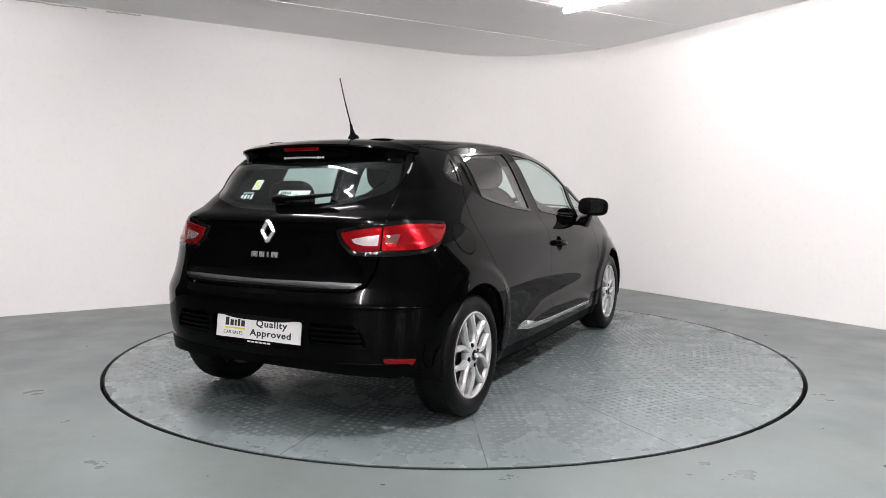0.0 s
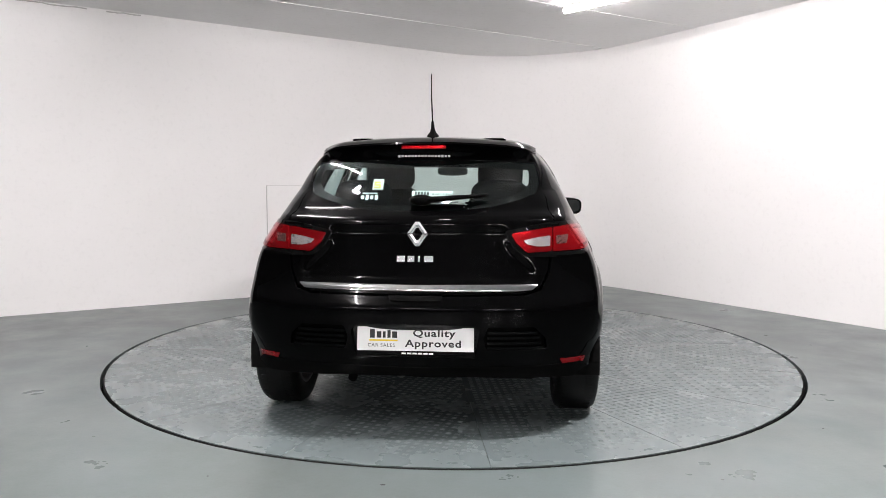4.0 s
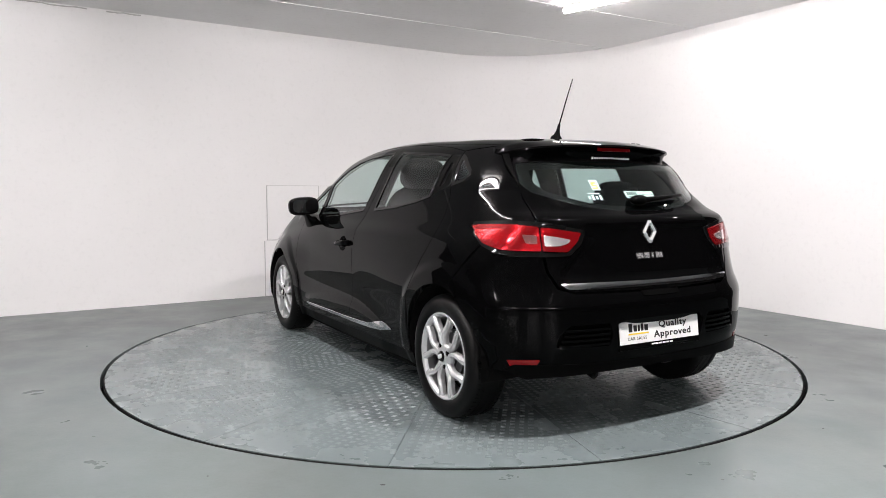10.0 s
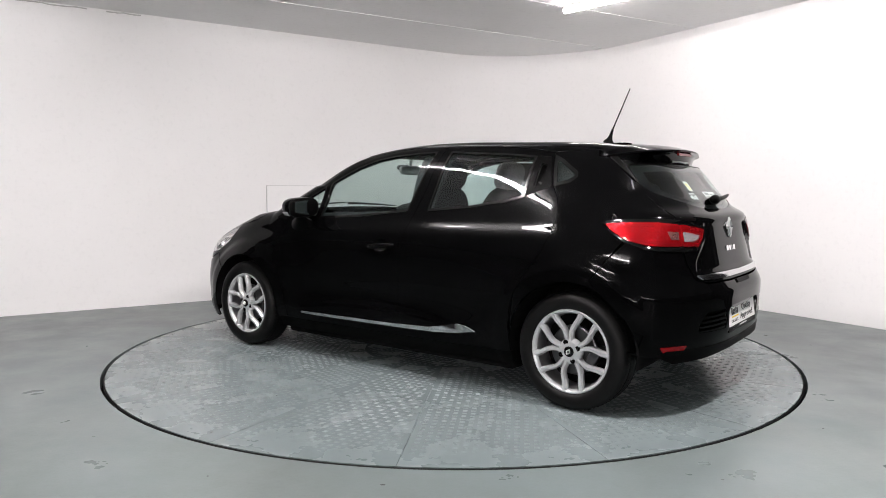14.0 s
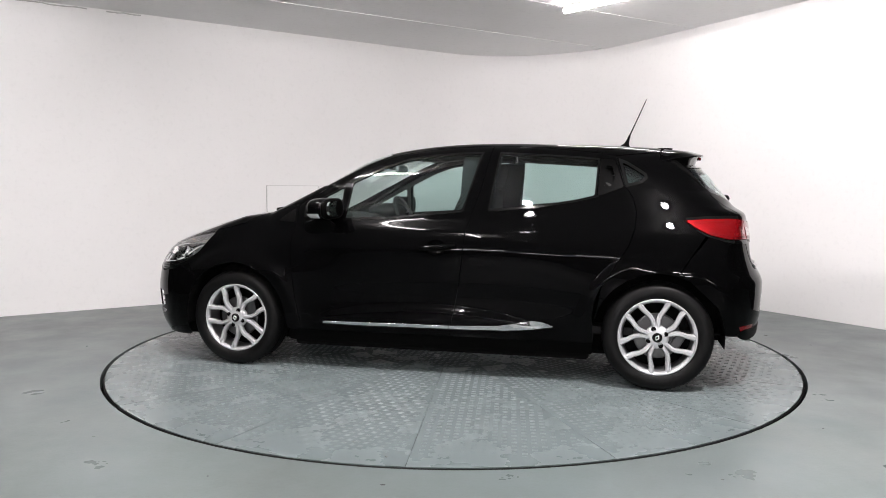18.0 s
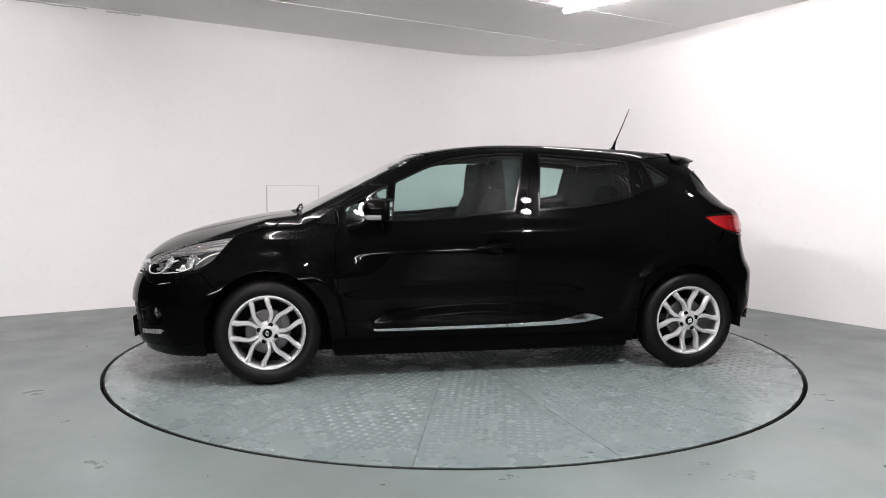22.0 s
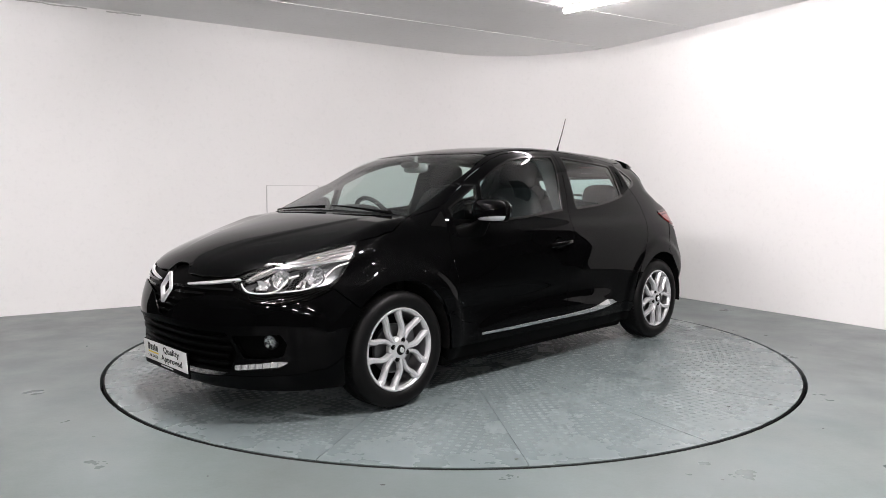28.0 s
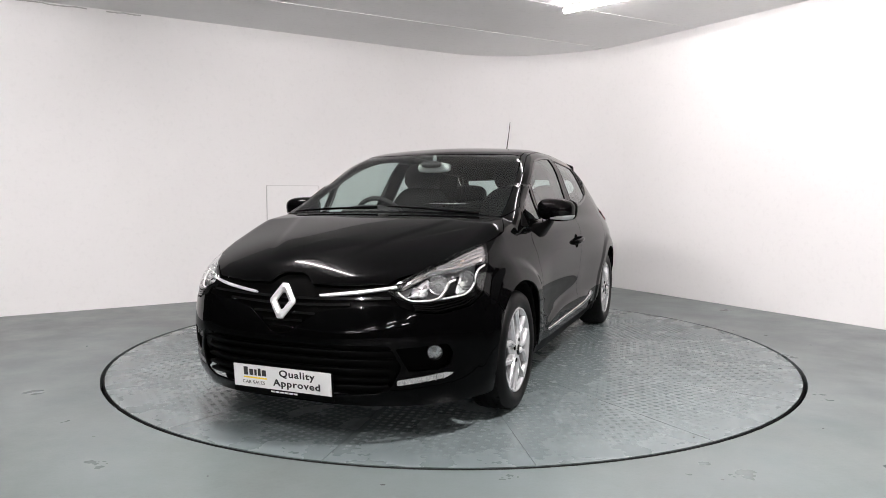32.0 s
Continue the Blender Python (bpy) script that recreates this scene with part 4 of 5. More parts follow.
def words(text, size, m, mat, parent, name="lettering", depth=0.0006, bold=0.0, wide=0.0):
    cu = bpy.data.curves.new(name, "FONT")
    cu.body, cu.size, cu.align_x, cu.align_y, cu.extrude, cu.offset, cu.resolution_u = text, size, "CENTER", "CENTER", depth, bold, 3
    cu.space_character = 1.12
    tmp = bpy.data.objects.new(name, cu)
    scene.collection.objects.link(tmp)
    bpy.context.view_layer.update()
    me = bpy.data.meshes.new_from_object(tmp.evaluated_get(bpy.context.evaluated_depsgraph_get()))
    bpy.data.objects.remove(tmp)
    bpy.data.curves.remove(cu)
    if wide:
        xs = [v.co.x for v in me.vertices]
        me.transform(Matrix.Diagonal((wide / (max(xs) - min(xs)), 1, 1, 1)))
    me.transform(m)
    me.materials.clear()
    me.materials.append(mat)
    ob = new(name, me)
    ob.parent = parent
    return ob


def bars(name, rects, m, mat, parent, depth=0.0006):
    bm = bmesh.new()
    for x, y, w, h in rects:
        box(bm, x, y, 0, w, h, depth * 2, 0, m)
    return part(name, bm, mat, parent)


def build_plate(name, c, n, parent):
    m = Matrix.Translation(c) @ n.to_track_quat("Z", "Y").to_matrix().to_4x4()
    bm = bmesh.new()
    box(bm, 0, -0.007, 0, 0.526, 0.132, 0.010, 0.003, m)
    holder = part("plate_holder", bm, TRIM, parent, "black plate holder")
    bm = bmesh.new()
    box(bm, 0, 0.006, 0.006, 0.514, 0.104, 0.004, 0.001, m)
    part("dealer_plate", bm, WHITE, holder, "white dealer plate with black and yellow print")
    f = m @ Matrix.Translation((0, 0.006, 0.0085))
    words("Quality", 0.043, f @ Matrix.Translation((0.082, 0.025, 0)), INK, holder, bold=0.0010, wide=0.186)
    words("Approved", 0.043, f @ Matrix.Translation((0.080, -0.020, 0)), INK, holder, bold=0.0010, wide=0.246)
    words("CAR SALES", 0.021, f @ Matrix.Translation((-0.150, -0.029, 0)), INK, holder, wide=0.120)
    # a trade name, as plain blocks
    bars("print_block", [(-0.190, 0.022, 0.022, 0.038), (-0.160, 0.018, 0.020, 0.028), (-0.137, 0.018, 0.012, 0.028), (-0.116, 0.021, 0.014, 0.034), (-0.091, 0.018, 0.022, 0.028)], f, INK, holder)
    bars("print_line", [(-0.140, -0.007, 0.126, 0.007)], f, YELLOW, holder)
    bars("print_small", [(-0.05 + 0.024 * k, -0.063, 0.019, 0.007) for k in range(6)], f @ Matrix.Translation((0, 0, -0.003)), PALE, holder)


def build_head_lamp(s):
    lamp = patch("head_lamp", "front", HEAD_LAMP, LAMP_GREY, car, s, off=-0.080, thick=0.0, gap=-0.002, step=0.03, label="clear headlamp with chrome reflectors behind a glass lens")
    patch("lens", "front", HEAD_LAMP, LENS, lamp, s, off=0.0, thick=0.004, gap=0.002, step=0.02)
    patch("lamp_edge", "front", shrink(np.array(HEAD_LAMP) * (1 / 57, 1), -0.003) * (57, 1), GLOSS, lamp, s, holes=[shrink(np.array(HEAD_LAMP) * (1 / 57, 1), 0.004) * (57, 1)], off=-0.002, thick=0.075, gap=0.0, step=0.02)
    # bright ribbed indicator along the top
    strip = [(27.4, 0.694), (30.4, 0.732), (36.9, 0.785), (45.4, 0.826), (54.4, 0.856), (56.0, 0.848), (55.2, 0.786), (49.3, 0.782), (43.7, 0.775), (38.0, 0.768), (33.8, 0.760), (30.2, 0.738)]
    patch("indicator", "front", strip, CLEAR_LAMP, lamp, s, off=-0.016, thick=0.03, gap=0.001, step=0.011, soft=0.003, depth=lambda a, z: 0.0009 * math.sin(a * 3.2 + z * 90) - 0.010 * max(0.0, 1 - abs(a - 44) / 8) * max(0.0, 1 - abs(z - 0.800) / 0.03), label="bright ribbed indicator reflector")
    for f in (0.35, 0.62, 0.85):
        low, high = [(36.5, 0.764), (43.7, 0.773), (49.3, 0.780), (54.8, 0.785)], [(36.5, 0.780), (43.7, 0.818), (49.3, 0.838), (54.8, 0.852)]
        line = [(a, z + (w - z) * f) for (a, z), (_, w) in zip(low, high)]
        patch("indicator_rib", "front", [(a, z + 0.0016) for a, z in line] + [(a, z - 0.0016) for a, z in line[::-1]], LAMP_GREY, lamp, s, off=-0.010, thick=0.006, gap=0.0, soft=0.0, step=0.02)
    patch("indicator_line", "front", [(33.0, 0.756), (38.0, 0.764), (43.7, 0.771), (49.3, 0.778), (55.2, 0.782), (55.1, 0.777), (49.3, 0.772), (43.7, 0.765), (38.0, 0.758), (33.2, 0.750)], CHROME, lamp, s, off=-0.012, thick=0.012, gap=0.0, soft=0.0, step=0.02)
    # light guides: two hooks, one round each bowl
    for line in ([(26.6, 0.680), (27.6, 0.660), (29.2, 0.642), (31.6, 0.637), (34.3, 0.639), (36.4, 0.653), (37.7, 0.682), (38.9, 0.711), (41.0, 0.722)],
                 [(37.0, 0.642), (40.5, 0.648), (43.4, 0.656), (46.4, 0.684), (48.9, 0.730), (50.8, 0.752), (54.0, 0.766)]):
        p, n = on_skin(line, "front", s)
        bm = bmesh.new()
        tube(bm, smooth3([Vector(a) - Vector(b) * 0.017 for a, b in zip(p, n)], 4), 0.0042, 8)
        part("light_guide", bm, PALE, lamp, "bright white light guide", smooth=True)
    # chrome facets beside the bowls, and a black divider
    patch("reflector_wing", "front", [(28.4, 0.672), (30.8, 0.716), (33.4, 0.748), (36.5, 0.757), (34.0, 0.700), (33.4, 0.655), (30.0, 0.650)], BOWL, lamp, s, off=-0.050, thick=0.0, gap=0.0, step=0.016, depth=lambda a, z: 0.012 * math.sin(a * 1.9) + 0.010 * math.sin(z * 190))
    patch("reflector_wing", "front", [(40.6, 0.748), (46.5, 0.766), (48.6, 0.745), (46.5, 0.700), (44.2, 0.665), (40.8, 0.660)], BOWL, lamp, s, off=-0.055, thick=0.0, gap=0.0, step=0.016, depth=lambda a, z: 0.012 * math.sin(a * 1.7 + 1) + 0.010 * math.sin(z * 170))
    patch("divider", "front", [(38.2, 0.655), (39.6, 0.700), (41.4, 0.738), (43.0, 0.738), (41.4, 0.700), (40.2, 0.655)], GLOSS, lamp, s, off=-0.022, thick=0.03, gap=0.0, step=0.02)
    for a, z, r in ((35.9, 0.706, 0.042), (44.4, 0.716, 0.040)):
        p, n = on_skin([(a, z)], "front", s)
        n = Vector(n[0]).lerp(Vector((1, 0, 0)), 0.45).normalized()
        m = Matrix.Translation(Vector(p[0]) - n * 0.056) @ n.to_track_quat("Y", "Z").to_matrix().to_4x4()
        bm = bmesh.new()
        lathe(bm, [(0.010, -0.030), (r * 0.55, -0.020), (r * 0.85, 0.002), (r, 0.026), (r * 1.08, 0.028), (r * 1.10, 0.010)], 20, m)
        part("reflector", bm, BOWL, lamp, "chrome reflector bowl")
        bm = bmesh.new()
        lathe(bm, [(0.001, 0.020), (0.010, 0.014), (0.013, 0.0), (0.013, -0.03)], 16, m)
        part("bulb_cap", bm, CHROME, lamp, smooth=True)
    p, n = on_skin([(45.0, 0.800)], "front", s)
    bm = bmesh.new()
    bmesh.ops.create_uvsphere(bm, u_segments=14, v_segments=10, radius=0.009, matrix=Matrix.Translation(Vector(p[0] - n[0] * 0.018)))
    part("bulb", bm, AMBER, lamp, "pale amber indicator bulb", smooth=True)


build_front()


# ---- rear end ----
def ease(t):
    t = min(1.0, max(0.0, t))
    return t * t * (3 - 2 * t)


def gate_recess(a, z):
    """The shallow dish of the tailgate's lower panel between the lamps."""
    edge = 33.0 - 6.5 * ease((z - 0.74) / 0.16)
    return -0.011 * ease((edge - abs(a)) / 1.6) * ease((0.962 - z) / 0.030) * ease((z - 0.706) / 0.016)


def build_rear():
    gate_half = [(0, 1.262), (30, 1.260), (50.5, 1.254)] + GATE_EDGE[2:]
    gate = patch("tailgate", "rear", both(gate_half, "rear"), PAINT, car, holes=[both(REAR_GLASS, "rear")], step=0.016, depth=gate_recess)
    patch("rear_glass", "rear", both(REAR_GLASS, "rear"), GLASS, gate, off=-0.003, thick=0.004, gap=0.0)
    inner = [(0, 1.225), (14.6, 1.225), (33.0, 1.222), (43.5, 1.214), (41.0, 1.150), (37, 1.115), (31, 1.090), (22, 1.060), (12.7, 1.046), (0, 1.044)]
    patch("glass_border", "rear", both(REAR_GLASS, "rear"), FRIT, gate, holes=[both(inner, "rear")], off=-0.0045, thick=0.0, gap=0.0)
    chrome = [(0, 0.697), (23.7, 0.702), (33.0, 0.701), (31.0, 0.676), (23.4, 0.672), (0, 0.671)]
    patch("chrome_strip", "rear", both(chrome, "rear"), SATIN, gate, off=0.004, thick=0.012, gap=0.0, step=0.011, depth=lambda a, z: 0.004 * max(0.0, 1 - ((z - 0.686) / 0.0155) ** 2), label="bright chrome strip across the tailgate")
    (pb, pw), (nb, nw) = on_skin([(0, 0.921), (0, 0.812)], "rear")
    diamond("rear_badge", Vector(pb) - Vector(nb) * 0.007, Vector((-0.995, 0, 0.10)), 0.116, 0.090, gate, BADGE)
    m = Matrix.Translation(Vector(pw) - Vector(nw) * 0.0095) @ Vector(nw).to_track_quat("Z", "Y").to_matrix().to_4x4()
    # the model name, as plain chrome blocks
    rects = [(-0.072, 0, 0.036, 0.026), (-0.027, 0, 0.030, 0.026), (0.009, 0, 0.008, 0.026), (0.052, 0, 0.040, 0.026)]
    bars("badge_block", rects, m, BADGE, gate, 0.0025)
    # spoiler
    bm = bmesh.new()
    rows = []
    n = 36
    for i in range(n + 1):
        y = -0.54 + 1.08 * i / n
        w = abs(y)
        e = max(0.0, (w - 0.40) / 0.14)
        fall = 0.085 * y * y + 0.018 * e * e
        lip = -1.594 + 0.42 * y * y + 0.115 * e ** 2.6
        root = -1.352 + 0.13 * y * y + 0.015 * e * e
        zr = 1.3835 - 0.092 * y * y - 0.026 * e * e
        deep = 1.0 - 0.75 * e
        prof = [(root, zr - 0.03), (root - 0.004, zr), (root * 0.66 + lip * 0.34, zr - 0.008), (root * 0.33 + lip * 0.67, zr * 0.45 + (1.351 - fall) * 0.55), (lip + 0.02, 1.350 - fall), (lip, 1.343 - fall), (lip - 0.002, 1.334 - fall),
                (lip + 0.022 * deep, 1.330 - fall), (lip + 0.038 * deep, 1.314 - fall), (lip + 0.047 * deep, 1.280 - fall * 0.8), (lip + 0.030 * deep, 1.256 - fall * 0.6), (lip + 0.012 * deep, 1.243 - fall * 0.5), (lip + 0.08, 1.243 - fall * 0.5)]
        top = 1.350 - fall
        prof = [(x, z if i < 5 else top + (z - top) * (1 - 0.45 * e ** 2)) for i, (x, z) in enumerate(prof)]
        rows.append([bm.verts.new((x, y, z)) for x, z in prof])
    for a, b in zip(rows, rows[1:]):
        for k in range(len(a) - 1):
            bm.faces.new((a[k], b[k], b[k + 1], a[k + 1]))
    for r, flip in ((rows[0], False), (rows[-1], True)):
        bm.faces.new(r[::-1] if flip else r)
    bmesh.ops.recalc_face_normals(bm, faces=bm.faces)
    spoiler = part("spoiler", bm, PAINT, car, smooth=True)
    spoiler.data.set_sharp_from_angle(angle=radians(35))
    bm = bmesh.new()
    box(bm, -1.571, 0, 1.3195, 0.014, 0.214, 0.018, 0.004)
    part("brake_light", bm, RED, spoiler, "slim red high brake light")
    m = Matrix.Translation((-1.5495, 0, 1.278)) @ Vector((-0.98, 0, -0.10)).to_track_quat("Z", "Y").to_matrix().to_4x4()
    bars("sticker_stroke", [(-0.120 + 0.0160 * k, 0.0, 0.0095, 0.008 + 0.004 * (k in (0, 5, 8, 13))) for k in range(16)], m, PALE, spoiler)
    # bumper
    arch_rear = chart(arch(-1.2945, 148, 176, n=8), "side", "rear")
    half = [(0, 0.652), (11.6, 0.653), (29, 0.658), (33.7, 0.680), (36.5, 0.750), (37.9, 0.835), (42.6, 0.841), (48.7, 0.846), (54.4, 0.868), (60.8, 0.759), (64.8, 0.674)] + arch_rear + [(59, 0.348), (50, 0.318), (40, 0.300), (20, 0.298), (0, 0.30)]
    recess = [(0, 0.530), (15.0, 0.528), (17.2, 0.505), (16.2, 0.400), (0, 0.395)]
    vent = [(19.2, 0.522), (30.5, 0.520), (33.5, 0.47), (34.0, 0.425), (19.0, 0.420), (18.0, 0.47)]
    bumper = patch("rear_bumper", "rear", both(half, "rear"), PAINT, car, holes=[both(recess, "rear"), vent, [(-a, z) for a, z in vent]], step=0.032)
    patch("plate_recess", "rear", both(recess, "rear"), GLOSS, bumper, off=-0.020, thick=0.0, gap=-0.004)
    handle = [(0, 0.652), (7.5, 0.652), (7.0, 0.632), (0, 0.630)]
    patch("gate_handle", "rear", both(handle, "rear"), TRIM, gate, off=0.006, thick=0.02, gap=0.0)
    patch("lower_valance", "rear", both([(0, 0.338), (30, 0.346), (44, 0.350), (47, 0.325), (42, 0.285), (20, 0.300), (0, 0.302)], "rear"), TRIM, bumper, off=0.006, thick=0.03, gap=0.0)
    for s in (1, -1):
        patch("vent_back", "rear", vent, TRIM, bumper, s, off=-0.030, thick=0.0, gap=-0.003)
        for k in range(4):
            z = 0.502 - 0.023 * k
            patch("vent_slat", "rear", [(19.0, z), (31.5 + 0.5 * k, z - 0.002), (31.5 + 0.5 * k, z - 0.012), (19.0, z - 0.010)], PAINT, bumper, s, off=-0.003, thick=0.025, gap=0.0, soft=0.002)
        patch("reflector", "rear", [(46.0, 0.368), (37.8, 0.371), (38.8, 0.344), (45.0, 0.339)], RED, bumper, s, off=0.003, thick=0.006, gap=0.0, step=0.02, label="red reflector")
        # tail lamps: the outer half sits on the wing, the inner half on the tailgate
        outer = TAIL_LAMP[:3] + [(38.8, 0.952), (38.0, 0.844)] + TAIL_LAMP[8:]
        inner = [(38.4, 0.951), (36, 0.947), (27, 0.924), (28.2, 0.882), (31, 0.838), (36, 0.842), (37.6, 0.844)]
        for nm, o, host in (("tail_lamp", outer, car), ("tail_lamp", inner, car)):
            lamp = patch(nm, "rear", o, RED, host, s, off=0.008, thick=0.03, gap=0.001, soft=0.008, step=0.014, label="glossy red tail lamp with a clear centre")
            if nm == "tail_lamp" and o is outer:
                patch("reversing_lens", "rear", [(43.0, 0.917), (39.3, 0.914), (39.1, 0.876), (42.0, 0.878)], SMOKED, lamp, s, off=0.0095, thick=0.006, gap=0.0, step=0.015)
                patch("lamp_bar", "rear", [(58.5, 0.940), (50, 0.948), (46, 0.946), (46.5, 0.938), (51, 0.939), (57.5, 0.930)], DEEPRED, lamp, s, off=0.009, thick=0.004, gap=0.0, step=0.02)
                patch("lamp_bar", "rear", [(54.0, 0.887), (48.0, 0.870), (39.0, 0.862), (39.0, 0.854), (48.2, 0.861), (54.6, 0.879)], DEEPRED, lamp, s, off=0.009, thick=0.004, gap=0.0, step=0.02)
            else:
                patch("reversing_lens", "rear", [(37.6, 0.914), (34.0, 0.906), (30.2, 0.893), (31.0, 0.876), (33.5, 0.866), (37.2, 0.866)], CLEAR_LAMP, lamp, s, off=0.0095, thick=0.006, gap=0.0, step=0.015)
        patch("lamp_bar", "rear", [(37.0, 0.862), (33.0, 0.860), (31.4, 0.856), (32.4, 0.845), (37.0, 0.848)], DEEPRED, lamp, s, off=0.0095, thick=0.004, gap=0.0, step=0.012, soft=0.002)
        seat = [(59.8, 0.966), (52.8, 0.974), (45, 0.978), (37, 0.972), (25.4, 0.934), (27.0, 0.870), (30.2, 0.822), (37, 0.818), (44, 0.822), (49.5, 0.834), (54.8, 0.866), (58.6, 0.914)]
        patch("lamp_bezel", "rear", seat, GLOSS, car, s, holes=[TAIL_LAMP], off=0.0045, thick=0.010, gap=0.0, soft=0.012, step=0.014, depth=lambda a, z: -0.004 if 28 < a < 58 and 0.84 < z < 0.955 else 0.0)
        patch("lamp_seat", "rear", TAIL_LAMP, TRIM, car, s, off=-0.004, thick=0.02, gap=-0.004, step=0.03)
        patch("glass_fin", "rear", [(57.5, 1.318), (53.4, 1.256), (47.0, 1.160), (46.3, 1.150), (50.2, 1.245), (53.0, 1.300)], TRIM, car, s, off=0.004, thick=0.02, gap=0.0)
    build_plate("number_plate", Vector((-1.902, 0, 0.457)), Vector((-1, 0, 0.13)), car)
    # wiper
    bm = bmesh.new()
    tube(bm, [(-1.748, 0.02, 1.070), (-1.755, -0.06, 1.073), (-1.748, -0.19, 1.083), (-1.728, -0.31, 1.094)], 0.017, 8, 0.45)
    bmesh.ops.create_uvsphere(bm, u_segments=14, v_segments=10, radius=0.034, matrix=Matrix.Translation((-1.744, -0.01, 1.070)) @ Matrix.Diagonal((0.8, 1.7, 0.75, 1)))
    part("rear_wiper", bm, TRIM, car, smooth=True)
    # exhaust pipe below the bumper
    bm = bmesh.new()
    tube(bm, smooth3([Vector((-1.30, 0.20, 0.26)), Vector((-1.55, 0.26, 0.275)), Vector((-1.72, 0.30, 0.275)), Vector((-1.80, 0.302, 0.258))], 4), 0.021, 14)
    part("exhaust_pipe", bm, TRIM, car, "dark rusty exhaust pipe", smooth=True)
    bm = bmesh.new()
    blob(bm, (-1.50, -0.05, 0.275), (0.13, 0.26, 0.075), 2.8)
    part("silencer", bm, DARK, car, smooth=True)
    # aerial
    bm = bmesh.new()
    lathe(bm, [(0.034, 0.0), (0.030, 0.012), (0.017, 0.026), (0.010, 0.05), (0.007, 0.085), (0.001, 0.086)], 18, Matrix.Translation((-1.112, 0, 1.402)) @ Vector((-0.30, 0, 0.95)).to_track_quat("Y", "Z").to_matrix().to_4x4())
    aerial = part("aerial", bm, TRIM, car, smooth=True)
    bm = bmesh.new()
    tube(bm, [(-1.137, 0, 1.48), (-1.19, 0, 1.60), (-1.240, -0.004, 1.717)], 0.0042, 8, 0.6)
    part("mast", bm, TRIM, aerial, smooth=True)


build_rear()


# ---- wheels ----
def sweep(bm, path, widths, depth, m, z0):
    """A spoke: a bevelled bar along (radius, degrees) points, with its face at the given heights."""
    rows = []
    pts = [Vector((r * math.cos(radians(a)), r * math.sin(radians(a)))) for r, a in path]
    for i, p in enumerate(pts):
        d = (pts[min(i + 1, len(pts) - 1)] - pts[max(i - 1, 0)]).normalized()
        n = Vector((-d.y, d.x))
        w, z = widths[i] / 2, z0[i]
        prof = [(-w, z - depth), (-w, z - 0.012), (-w * 0.50, z), (w * 0.50, z), (w, z - 0.012), (w, z - depth)]
        rows.append([bm.verts.new(m @ Vector((p.x + n.x * u, v, p.y + n.y * u))) for u, v in prof])
    for a, b in zip(rows, rows[1:]):
        for k in range(5):
            bm.faces.new((a[k], a[k + 1], b[k + 1], b[k]))
    for r in (rows[0], rows[-1][::-1]):
        bm.faces.new(r)


